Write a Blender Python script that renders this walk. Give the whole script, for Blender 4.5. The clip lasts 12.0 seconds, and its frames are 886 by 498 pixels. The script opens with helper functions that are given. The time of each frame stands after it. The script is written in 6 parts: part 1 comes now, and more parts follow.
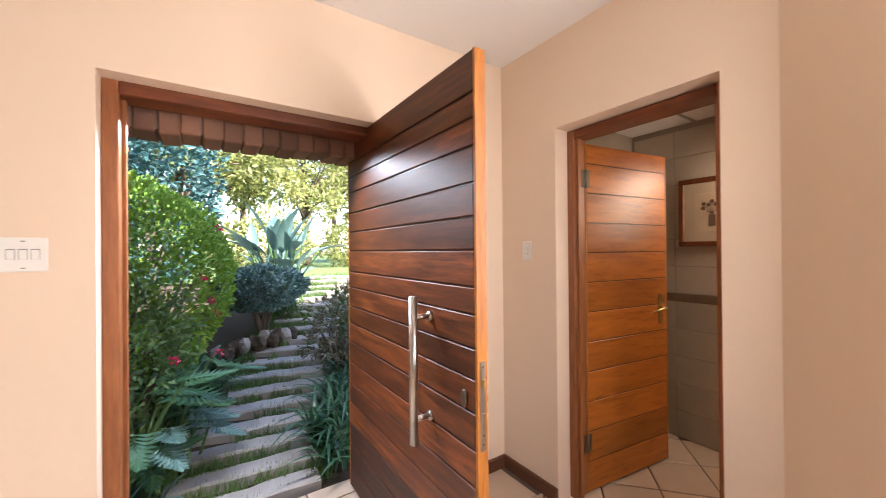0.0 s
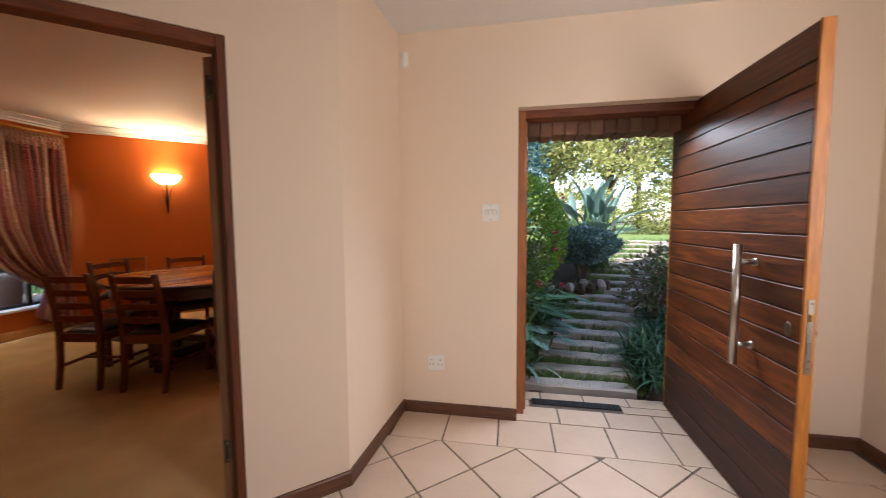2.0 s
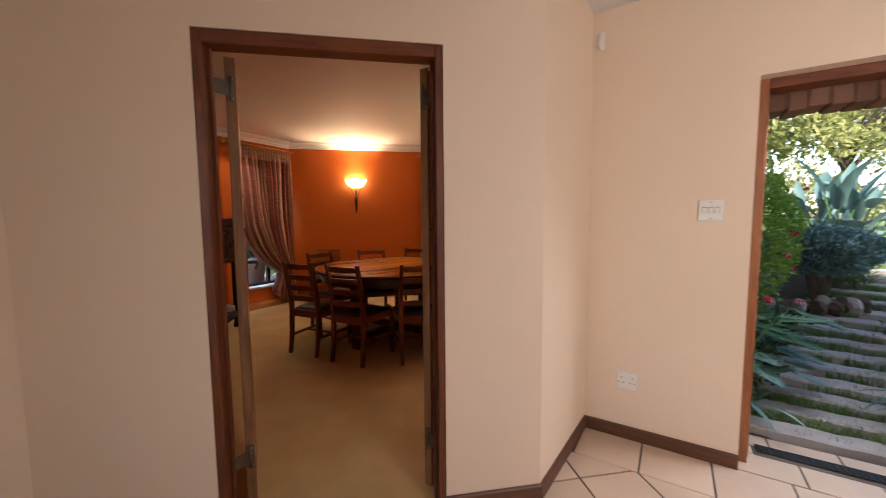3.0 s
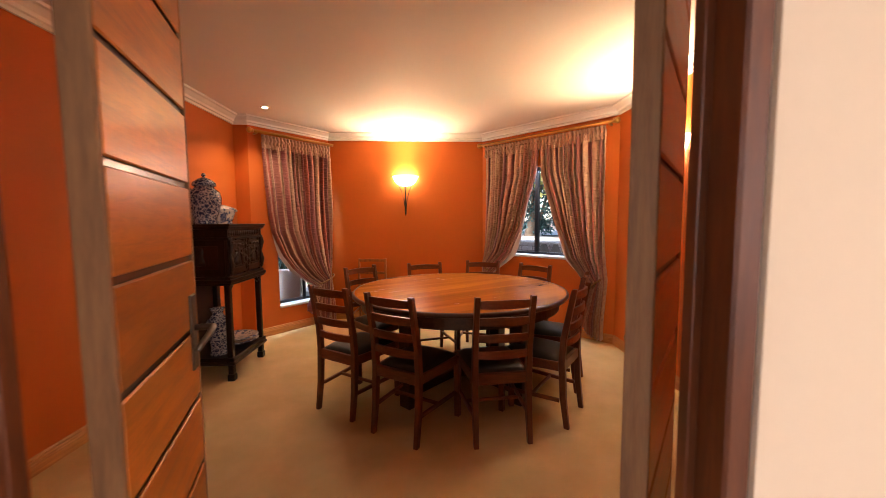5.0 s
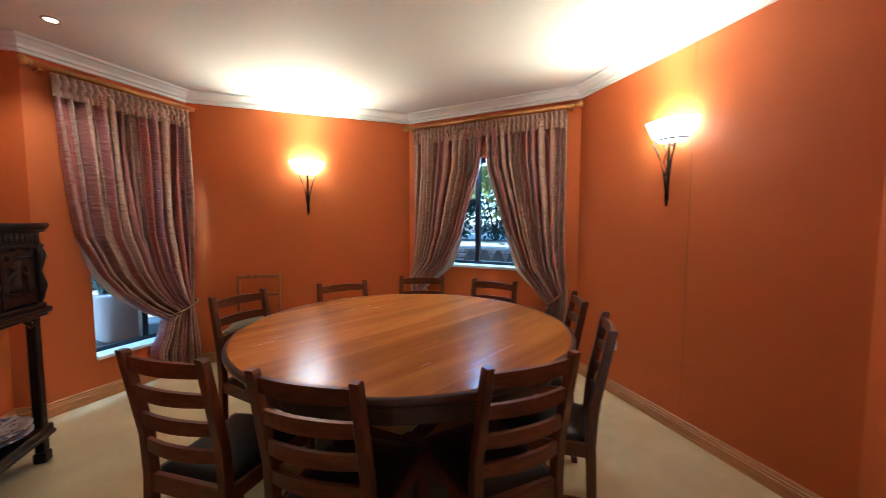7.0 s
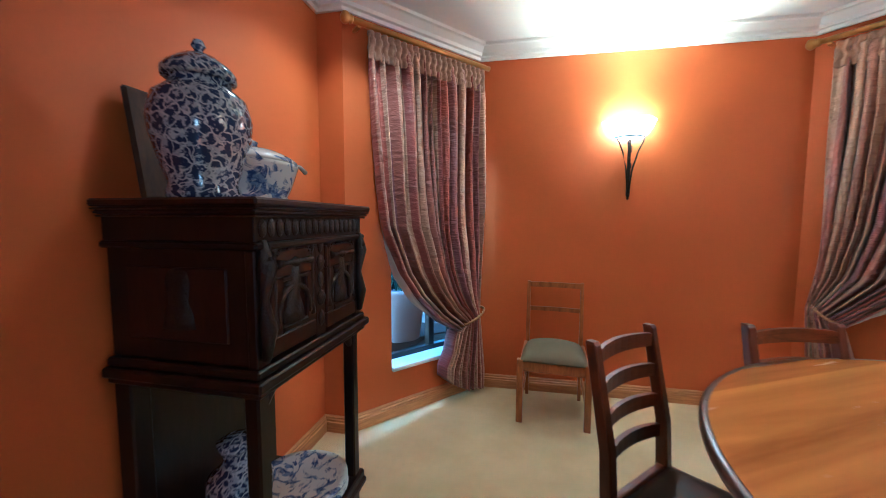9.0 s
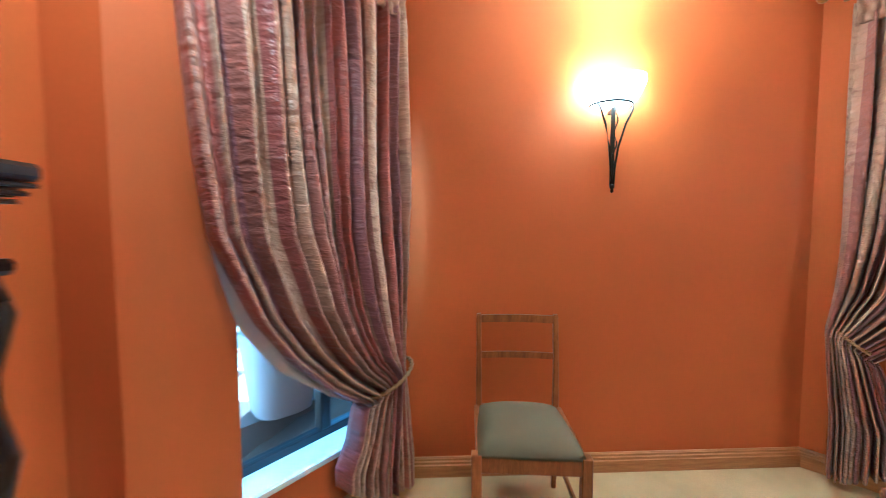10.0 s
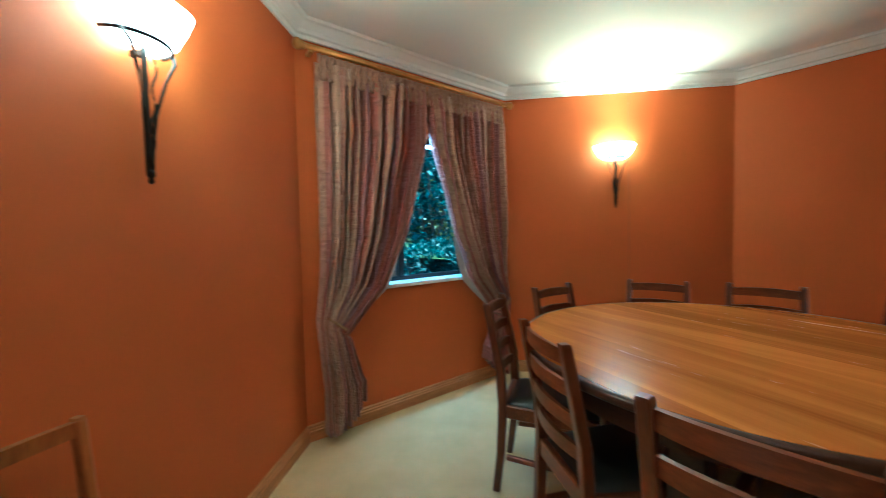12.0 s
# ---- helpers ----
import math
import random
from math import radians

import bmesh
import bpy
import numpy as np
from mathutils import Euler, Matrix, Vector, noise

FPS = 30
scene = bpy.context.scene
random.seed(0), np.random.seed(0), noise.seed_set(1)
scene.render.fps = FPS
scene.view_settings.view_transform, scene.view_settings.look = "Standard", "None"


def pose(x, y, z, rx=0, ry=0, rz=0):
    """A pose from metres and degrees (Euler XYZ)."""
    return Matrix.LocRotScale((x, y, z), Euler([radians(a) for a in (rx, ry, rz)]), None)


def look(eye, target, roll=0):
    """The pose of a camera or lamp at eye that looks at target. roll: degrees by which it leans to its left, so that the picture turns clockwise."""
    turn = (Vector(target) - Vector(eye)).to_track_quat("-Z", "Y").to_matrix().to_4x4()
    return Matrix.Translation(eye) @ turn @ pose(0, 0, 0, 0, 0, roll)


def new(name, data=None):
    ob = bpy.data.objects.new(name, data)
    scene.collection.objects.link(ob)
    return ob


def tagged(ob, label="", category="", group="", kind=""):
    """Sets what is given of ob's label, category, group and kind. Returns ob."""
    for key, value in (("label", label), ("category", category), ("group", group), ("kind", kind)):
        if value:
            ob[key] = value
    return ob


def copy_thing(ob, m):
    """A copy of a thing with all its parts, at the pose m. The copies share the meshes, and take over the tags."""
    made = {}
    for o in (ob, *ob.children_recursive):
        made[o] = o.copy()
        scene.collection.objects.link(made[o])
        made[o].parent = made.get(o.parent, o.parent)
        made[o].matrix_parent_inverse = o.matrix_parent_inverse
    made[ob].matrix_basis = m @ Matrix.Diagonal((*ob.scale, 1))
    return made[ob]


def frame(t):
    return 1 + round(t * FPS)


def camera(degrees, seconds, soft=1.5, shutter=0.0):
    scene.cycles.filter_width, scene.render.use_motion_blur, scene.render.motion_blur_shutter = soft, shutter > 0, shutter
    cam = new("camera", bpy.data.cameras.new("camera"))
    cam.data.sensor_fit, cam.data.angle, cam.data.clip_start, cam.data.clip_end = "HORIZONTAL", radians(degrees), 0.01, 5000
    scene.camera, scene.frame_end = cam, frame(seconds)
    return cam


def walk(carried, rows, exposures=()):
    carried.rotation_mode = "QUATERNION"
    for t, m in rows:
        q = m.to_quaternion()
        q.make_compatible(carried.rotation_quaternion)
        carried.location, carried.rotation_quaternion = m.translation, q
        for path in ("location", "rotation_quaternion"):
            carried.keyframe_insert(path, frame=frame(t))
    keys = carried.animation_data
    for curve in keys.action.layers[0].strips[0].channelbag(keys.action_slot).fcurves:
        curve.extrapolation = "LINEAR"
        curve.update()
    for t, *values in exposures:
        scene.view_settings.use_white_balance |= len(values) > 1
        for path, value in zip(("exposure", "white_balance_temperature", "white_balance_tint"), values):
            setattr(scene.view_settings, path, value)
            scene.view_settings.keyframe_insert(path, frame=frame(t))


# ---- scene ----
cam = camera(101.1, 12.0, soft=0.9, shutter=0.25)
PATH = [
    (0, (0.79, 0.19, 1.392), (2.724, 0.684, 1.4), -0.5),
    (0.2, (0.785, 0.208, 1.392), (2.699, 0.815, 1.385), -0.5),
    (0.5, (0.714, 0.165, 1.385), (2.582, 0.879, 1.361), -0.5),
    (1, (0.523, 0.043, 1.347), (2.282, 0.993, 1.294), -0.3),
    (1.5, (0.306, -0.012, 1.337), (1.747, 1.372, 1.236), -0.5),
    (2, (0.088, -0.067, 1.329), (1.129, 1.634, 1.183), -0.4),
    (2.5, (-0.061, -0.054, 1.344), (0.629, 1.817, 1.19), -0.5),
    (3, (-0.135, 0.125, 1.356), (0.201, 2.089, 1.193), -0.5),
    (3.5, (-0.183, 0.378, 1.358), (-0.102, 2.37, 1.202), -0.5),
    (3.7, (-0.2, 0.488, 1.366), (-0.203, 2.48, 1.208), -0.6),
    (5.3, (-0.263, 1.486, 1.405), (-0.077, 3.472, 1.257), -0.3),
    (5.5, (-0.265, 1.614, 1.413), (0.018, 3.588, 1.269), -0.2),
    (6, (-0.274, 1.847, 1.422), (0.285, 3.763, 1.285), -0.1),
    (6.5, (-0.313, 2.122, 1.391), (0.424, 3.977, 1.257), 0.0),
    (7, (-0.435, 2.386, 1.386), (0.214, 4.273, 1.25), 0.1),
    (7.5, (-0.587, 2.618, 1.4), (-0.572, 4.611, 1.227), 0.1),
    (7.7, (-0.7, 2.725, 1.374), (-0.872, 4.712, 1.212), -0.1),
    (9.3, (-1.35, 3.919, 1.322), (-1.758, 5.87, 1.164), 0.2),
    (9.5, (-1.39, 4.129, 1.313), (-1.688, 6.101, 1.152), 0.2),
    (10, (-1.394, 4.618, 1.309), (-1.349, 6.614, 1.192), -0.1),
    (10.5, (-1.398, 5.11, 1.314), (-0.731, 6.992, 1.202), 0.0),
    (11, (-1.366, 5.384, 1.332), (-0.144, 6.966, 1.246), -0.2),
    (11.5, (-1.453, 5.455, 1.332), (0.277, 6.453, 1.281), -0.6),
    (12, (-1.576, 5.405, 1.302), (0.414, 5.589, 1.224), -1.2),
]
EXPOSE = [(0.0, 2.66, 6200, 18), (0.7, 2.05, 6050, 17), (2.0, 1.88, 6200, 17), (3.0, 1.9, 6300, 19), (3.7, 2.05, 6350, 20), (5.3, 2.95, 6450, 19), (5.6, 2.95, 6200, 18), (6.5, 2.64, 4750, 3), (7.5, 2.58, 3950, -8), (9.3, 3.1, 3580, -12), (9.6, 3.32, 3580, -13), (10.5, 3.38, 3650, -18), (11.0, 3.2, 3630, -23), (11.5, 2.8, 3680, -24), (12.0, 2.48, 3700, -25)]
walk(cam, [(t, look(eye, target, roll)) for t, eye, target, roll in PATH], EXPOSE)

# ---- light ----
world = bpy.data.worlds.new("world")
scene.world = world
world.use_nodes = True
wn = world.node_tree
sky = wn.nodes.new("ShaderNodeTexSky")
sky.sky_type = "NISHITA"
sky.sun_disc = False
sky.sun_elevation = radians(37)
sky.sun_rotation = radians(190)
wn.links.new(sky.outputs[0], wn.nodes["Background"].inputs[0])
wn.nodes["Background"].inputs[1].default_value = 0.15
sun = new("sun", bpy.data.lights.new("sun", "SUN"))
sun.data.energy = 3.6
sun.data.angle = radians(0.5)
sun.data.color = (1.0, 0.93, 0.80)
sun.matrix_world = look((-1.4, -8.0, 6.1), (0, 0, 0))


def area_lamp(name, eye, target, sx, sy, power, color):
    ob = new(name, bpy.data.lights.new(name, "AREA"))
    ob.data.shape = "RECTANGLE"
    ob.data.size, ob.data.size_y = sx, sy
    ob.data.energy, ob.data.color = power, color
    ob.matrix_world = look(eye, target)
    return ob


def point_lamp(name, at, power, color, radius):
    ob = new(name, bpy.data.lights.new(name, "POINT"))
    ob.data.energy, ob.data.color, ob.data.shadow_soft_size = power, color, radius
    ob.location = at
    return ob


WARM = (1.0, 0.73, 0.38)
SCONCE_W = 16.0
# added lamp without a fixture, brightens the bathroom door and tiles
area_lamp("bathroom_fill", (3.5, -1.35, 1.75), (3.75, -0.6, 1.0), 0.6, 0.6, 4.4, (1.0, 0.80, 0.56))
# next two: fill lamps added to brighten the hall, set in invented openings
area_lamp("daylight_fill", (-2.16, -0.9, 1.5), (0.3, -0.3, 1.2), 1.4, 1.4, 1.25, (1.0, 0.93, 0.86))
area_lamp("daylight_fill", (1.45, -0.86, 1.55), (2.3, 1.5, 1.2), 0.75, 1.2, 6.4, (1.0, 0.93, 0.86))
DOOR_SKY = pose(1.15, 2.22, 0, 0, 0, -42)
area_lamp("door_light", DOOR_SKY @ Vector((1.28, 0.20, 1.90)), DOOR_SKY @ Vector((1.28, -0.55, 0.0)), 0.85, 0.10, 4.4, (0.86, 0.93, 1.0)).data.spread = radians(130)
# next two: sky light of the dining room's own windows
area_lamp("daylight_fill", (-1.99, 6.10, 2.04), (-1.2, 5.3, 0.0), 0.42, 0.10, 4.5, (0.55, 0.78, 1.0)).data.spread = radians(135)
area_lamp("daylight_fill", (1.27, 5.89, 2.04), (0.5, 5.0, 0.0), 0.9, 0.10, 4.2, (0.55, 0.78, 1.0)).data.spread = radians(135)

# ---- materials ----


def material(name):
    m = bpy.data.materials.new(name)
    m.use_nodes = True
    return m, m.node_tree.nodes, m.node_tree.links, m.node_tree.nodes["Principled BSDF"]


def mixed(nodes, links, fac, a, b, kind="MIX"):
    n = nodes.new("ShaderNodeMix")
    n.data_type, n.blend_type = "RGBA", kind
    for socket, value in ((n.inputs[0], fac), (n.inputs[6], a), (n.inputs[7], b)):
        if hasattr(value, "is_output"):
            links.new(value, socket)
        elif isinstance(value, (int, float)):
            socket.default_value = value
        else:
            socket.default_value = (*value, 1)
    return n.outputs[2]


def coords(nodes, links, scale, kind="Object"):
    tc = nodes.new("ShaderNodeTexCoord")
    mp = nodes.new("ShaderNodeMapping")
    mp.inputs["Scale"].default_value = scale
    links.new(tc.outputs[kind], mp.inputs[0])
    return mp.outputs[0]


def noise_of(nodes, links, vec, scale, detail=4.0, rough=0.6, distort=0.0):
    n = nodes.new("ShaderNodeTexNoise")
    n.inputs["Scale"].default_value, n.inputs["Detail"].default_value = scale, detail
    n.inputs["Roughness"].default_value, n.inputs["Distortion"].default_value = rough, distort
    links.new(vec, n.inputs["Vector"])
    return n.outputs[0]


def ramp(nodes, links, fac, lo, hi):
    n = nodes.new("ShaderNodeMapRange")
    n.inputs[1].default_value, n.inputs[2].default_value = lo, hi
    links.new(fac, n.inputs[0])
    return n.outputs[0]


def bumped(nodes, links, bsdf, height, strength, distance=0.01):
    n = nodes.new("ShaderNodeBump")
    n.inputs["Strength"].default_value, n.inputs["Distance"].default_value = strength, distance
    links.new(height, n.inputs["Height"])
    links.new(n.outputs[0], bsdf.inputs["Normal"])


def surface(name, color, dark=None, rough=0.6, metal=0.0, big=1.5, fine=60.0, bump=0.15, stretch=(1, 1, 1), mixin=0.5, spec=0.5, each=0.0):
    """A painted, stony or woven surface: colour drifts at a large and a fine scale, with fine relief."""
    m, nodes, links, bsdf = material(name)
    dark = dark or tuple(c * 0.8 for c in color)
    vec = coords(nodes, links, stretch)
    a = ramp(nodes, links, noise_of(nodes, links, vec, big, 3), 0.35, 0.65)
    b = noise_of(nodes, links, vec, fine, 5, 0.7)
    col = mixed(nodes, links, a, dark, color)
    col = mixed(nodes, links, ramp(nodes, links, b, 0.3, 0.8), tuple(c * (1 - 0.3 * mixin) for c in color), col)
    if each:
        info = nodes.new("ShaderNodeObjectInfo")
        hsv = nodes.new("ShaderNodeHueSaturation")
        links.new(ramp(nodes, links, info.outputs["Random"], -0.0001, 1.0), hsv.inputs["Fac"])
        mr = nodes.new("ShaderNodeMapRange")
        mr.inputs[3].default_value, mr.inputs[4].default_value = 1 - each, 1 + each
        links.new(info.outputs["Random"], mr.inputs[0])
        hsv.inputs["Fac"].default_value = 1.0
        for link in list(hsv.inputs["Fac"].links):
            links.remove(link)
        links.new(mr.outputs[0], hsv.inputs["Value"])
        links.new(col, hsv.inputs["Color"])
        col = hsv.outputs[0]
    links.new(col, bsdf.inputs["Base Color"])
    bsdf.inputs["Roughness"].default_value, bsdf.inputs["Metallic"].default_value = rough, metal
    bsdf.inputs["Specular IOR Level"].default_value = spec
    if bump:
        bumped(nodes, links, bsdf, b, bump, 0.004)
    return m


def wooden(name, pale, dark, rough=0.35, grain=(1.2, 14, 14), bump=0.12, coat=0.0, each=0.12, streak=0.5, pores=1.0):
    """Timber: long streaks along the first axis, fine pores, a different tone for each piece."""
    m, nodes, links, bsdf = material(name)
    info = nodes.new("ShaderNodeObjectInfo")
    tc = nodes.new("ShaderNodeTexCoord")
    add = nodes.new("ShaderNodeVectorMath")
    add.operation = "MULTIPLY_ADD"
    rnd = nodes.new("ShaderNodeCombineXYZ")
    for n in range(3):
        links.new(info.outputs["Random"], rnd.inputs[n])
    links.new(rnd.outputs[0], add.inputs[0])
    add.inputs[1].default_value = (13, 7, 5)
    links.new(tc.outputs["Object"], add.inputs[2])
    mp = nodes.new("ShaderNodeMapping")
    mp.inputs["Scale"].default_value = grain
    links.new(add.outputs[0], mp.inputs[0])
    a = noise_of(nodes, links, mp.outputs[0], 1.0, 5, 0.65, 1.2)
    b = noise_of(nodes, links, mp.outputs[0], 6.0, 4, 0.7, 0.3)
    col = mixed(nodes, links, ramp(nodes, links, a, 0.5 - streak / 2, 0.5 + streak / 2), dark, pale)
    col = mixed(nodes, links, ramp(nodes, links, b, 0.35 - 0.3 * (1 - pores), 0.75 - 0.4 * (1 - pores)), tuple(c * 0.7 for c in dark), col)
    hsv = nodes.new("ShaderNodeHueSaturation")
    mr = nodes.new("ShaderNodeMapRange")
    mr.inputs[3].default_value, mr.inputs[4].default_value = 1 - each, 1 + each
    links.new(info.outputs["Random"], mr.inputs[0])
    links.new(mr.outputs[0], hsv.inputs["Value"])
    links.new(col, hsv.inputs["Color"])
    links.new(hsv.outputs[0], bsdf.inputs["Base Color"])
    rr = nodes.new("ShaderNodeMapRange")
    rr.inputs[3].default_value, rr.inputs[4].default_value = max(rough - 0.08, 0.05), rough + 0.12
    links.new(b, rr.inputs[0])
    links.new(rr.outputs[0], bsdf.inputs["Roughness"])
    bsdf.inputs["Coat Weight"].default_value = coat
    bsdf.inputs["Coat Roughness"].default_value = 0.15
    bumped(nodes, links, bsdf, b, bump, 0.002)
    return m


def leafy(name, pale, dark, rough=0.5, trans=0.25):
    """Leaves: a different green for each leaf, a little light let through."""
    m, nodes, links, bsdf = material(name)
    geo = nodes.new("ShaderNodeNewGeometry")
    col = mixed(nodes, links, geo.outputs["Random Per Island"], dark, pale)
    vec = coords(nodes, links, (1, 1, 1))
    col = mixed(nodes, links, ramp(nodes, links, noise_of(nodes, links, vec, 1.3, 3), 0.3, 0.7), tuple(c * 0.75 for c in dark), col)
    links.new(col, bsdf.inputs["Base Color"])
    bsdf.inputs["Roughness"].default_value = rough
    tr = nodes.new("ShaderNodeBsdfTranslucent")
    links.new(col, tr.inputs[0])
    mix = nodes.new("ShaderNodeMixShader")
    mix.inputs[0].default_value = trans
    links.new(bsdf.outputs[0], mix.inputs[1])
    links.new(tr.outputs[0], mix.inputs[2])
    links.new(mix.outputs[0], nodes["Material Output"].inputs[0])
    return m


PLASTER = surface("cream_plaster", (0.80, 0.64, 0.48), (0.76, 0.60, 0.44), 0.75, big=0.7, fine=35, bump=0.12, mixin=0.15)
TERRA = surface("terracotta_paint", (0.57, 0.131, 0.013), (0.51, 0.113, 0.010), 0.62, big=0.9, fine=45, bump=0.10, mixin=0.2, spec=0.35)
CEIL = surface("ceiling_paint", (0.80, 0.78, 0.74), (0.77, 0.75, 0.71), 0.7, big=0.6, fine=30, bump=0.05, mixin=0.1)
CORNICE = surface("cornice_paint", (0.82, 0.80, 0.75), (0.78, 0.76, 0.70), 0.5, big=2, fine=40, bump=0.04, mixin=0.1)
CARPET = surface("beige_carpet", (0.77, 0.58, 0.29), (0.57, 0.41, 0.19), 0.95, big=3.2, fine=230, bump=0.9, mixin=0.8, spec=0.1)
TILE = surface("cream_tile", (0.63, 0.48, 0.35), (0.51, 0.37, 0.26), 0.28, big=4, fine=40, bump=0.05, mixin=0.3, each=0.06)
GROUT = surface("dark_grout", (0.14, 0.11, 0.085), rough=0.9, big=5, fine=120, bump=0.3)
WALLTILE = surface("beige_wall_tile", (0.55, 0.48, 0.38), (0.47, 0.41, 0.32), 0.3, big=5, fine=50, bump=0.05, each=0.07)
STRIPTILE = surface("brown_strip_tile", (0.26, 0.18, 0.12), (0.18, 0.12, 0.08), 0.35, big=12, fine=60, bump=0.1, each=0.1)
TEAK = wooden("red_brown_teak", (0.32, 0.088, 0.015), (0.085, 0.020, 0.005), 0.45, (0.8, 7, 7), 0.15, 0.0, 0.30, 0.34)
TEAK_WORN = wooden("weathered_dark_teak", (0.15, 0.050, 0.018), (0.040, 0.015, 0.008), 0.62, (0.8, 7, 7), 0.25, 0.0, 0.30, 0.4)
TEAK_EDGE = wooden("orange_timber_edge", (0.62, 0.25, 0.04), (0.42, 0.14, 0.022), 0.4, (9, 9, 1.0), 0.1)
TEAK_GOLD = wooden("golden_timber", (0.58, 0.185, 0.020), (0.22, 0.056, 0.008), 0.34, (0.8, 6, 6), 0.1, 0.0, 0.25, 0.6, 0.4)
DOORWOOD = wooden("varnished_door_timber", (0.60, 0.20, 0.030), (0.32, 0.092, 0.016), 0.30, (0.9, 6, 6), 0.08, 0.0, 0.22, 0.55, 0.5)
DOOREDGE = wooden("worn_door_edge", (0.40, 0.20, 0.080), (0.27, 0.125, 0.050), 0.6, (9, 9, 1.0), 0.12)
FRAME = wooden("dark_red_frame_timber", (0.27, 0.078, 0.020), (0.13, 0.032, 0.009), 0.42, (9, 9, 1.0), 0.12)
FRAME_X = wooden("dark_red_head_timber", (0.27, 0.078, 0.020), (0.13, 0.032, 0.009), 0.42, (1.0, 9, 9), 0.12)
FRAME_O = wooden("orange_frame_timber", (0.46, 0.17, 0.05), (0.30, 0.10, 0.03), 0.42, (9, 9, 1.0), 0.12)
BASE_H = wooden("brown_skirting", (0.19, 0.075, 0.035), (0.12, 0.045, 0.02), 0.45, (1.0, 12, 12), 0.1)
BASE_D = wooden("golden_skirting", (0.70, 0.33, 0.09), (0.54, 0.23, 0.06), 0.4, (1.0, 12, 12), 0.1)
TABLEWOOD = wooden("polished_table_timber", (0.64, 0.255, 0.030), (0.22, 0.062, 0.009), 0.22, (0.4, 4.5, 4.5), 0.01, 0.0, 0.36, 0.6, -0.35)
TABLEWOOD.node_tree.nodes["Principled BSDF"].inputs["Specular IOR Level"].default_value = 0.34
TABLEDARK = wooden("dark_table_timber", (0.10, 0.032, 0.012), (0.045, 0.014, 0.006), 0.3, (1.3, 9, 9), 0.08, 0.2)
CHAIRWOOD = wooden("chair_timber", (0.27, 0.072, 0.015), (0.13, 0.030, 0.007), 0.34, (4, 4, 1.0), 0.08, 0.08)
CHAIRRAIL = wooden("chair_rail_timber", (0.30, 0.082, 0.017), (0.15, 0.036, 0.008), 0.34, (1.5, 10, 10), 0.08, 0.08)
OLDBOARD = wooden("old_brown_board", (0.11, 0.045, 0.016), (0.05, 0.020, 0.008), 0.85, (6, 6, 1.2), 0.1)
PALECHAIR = wooden("pale_chair_timber", (0.60, 0.215, 0.034), (0.34, 0.105, 0.018), 0.30, (6, 6, 1.2), 0.1, 0.15)
LEATHER = surface("dark_green_leather", (0.022, 0.020, 0.014), (0.015, 0.013, 0.010), 0.38, big=9, fine=90, bump=0.2)
OLIVE = surface("olive_seat_cloth", (0.17, 0.135, 0.07), (0.14, 0.11, 0.055), 0.85, big=6, fine=320, bump=0.5)
OAK = wooden("blackened_oak", (0.030, 0.011, 0.005), (0.009, 0.0036, 0.0020), 0.32, (8, 8, 1.5), 0.2, 0.0)
CARVED = surface("carved_black_oak", (0.026, 0.012, 0.006), (0.008, 0.0038, 0.0024), 0.34, big=30, fine=75, bump=1.0)
OAKRED = wooden("dark_oak_panel", (0.060, 0.015, 0.006), (0.022, 0.006, 0.003), 0.30, (8, 8, 1.5), 0.15, 0.05)
for dark_wood in (OAK, CARVED, OAKRED):
    dark_wood.node_tree.nodes["Principled BSDF"].inputs["Specular IOR Level"].default_value = 0.32
BRASS = surface("worn_brass", (0.62, 0.44, 0.18), (0.40, 0.26, 0.10), 0.32, 1.0, big=30, fine=120, bump=0.05)
STEEL = surface("brushed_steel", (0.60, 0.56, 0.50), (0.50, 0.46, 0.40), 0.28, 1.0, big=20, fine=200, bump=0.05)
DULL = surface("dull_metal", (0.22, 0.19, 0.15), (0.14, 0.12, 0.09), 0.45, 1.0, big=20, fine=120, bump=0.1)
IRON = surface("black_iron", (0.025, 0.018, 0.014), rough=0.5, metal=0.6, big=20, fine=90, bump=0.2)
GOLD = surface("gilded_pole", (0.62, 0.33, 0.07), (0.42, 0.20, 0.04), 0.35, 0.7, big=18, fine=80, bump=0.1)
WHITEPL = surface("white_plastic", (0.80, 0.77, 0.70), (0.76, 0.73, 0.66), 0.35, big=10, fine=60, bump=0.02, mixin=0.1)
GREYPL = surface("grey_plastic", (0.35, 0.33, 0.30), rough=0.4, big=10, fine=60, bump=0.02)
BLACKFR = surface("black_window_frame", (0.012, 0.011, 0.011), rough=0.4, big=8, fine=60, bump=0.05)
SILL = surface("white_sill", (0.80, 0.80, 0.80), (0.74, 0.74, 0.75), 0.5, big=5, fine=50, bump=0.05, mixin=0.15)
BATHGROUT = surface("pale_bath_grout", (0.40, 0.34, 0.27), rough=0.9, big=5, fine=120, bump=0.2)
BRICK = surface("brown_brick", (0.24, 0.125, 0.075), (0.15, 0.075, 0.045), 0.85, big=9, fine=60, bump=0.5, each=0.25)
PALEBRICK = surface("grey_brown_brick", (0.34, 0.28, 0.23), (0.22, 0.17, 0.14), 0.85, big=9, fine=60, bump=0.5, each=0.2)
OUTWALL = surface("outer_plaster", (0.55, 0.47, 0.38), rough=0.85, big=1, fine=30, bump=0.2)
ROOF = surface("roof_covering", (0.10, 0.07, 0.05), rough=0.9, big=3, fine=40, bump=0.3)
STONE = surface("grey_step_stone", (0.44, 0.40, 0.36), (0.27, 0.24, 0.21), 0.9, big=5, fine=45, bump=0.6, each=0.15)
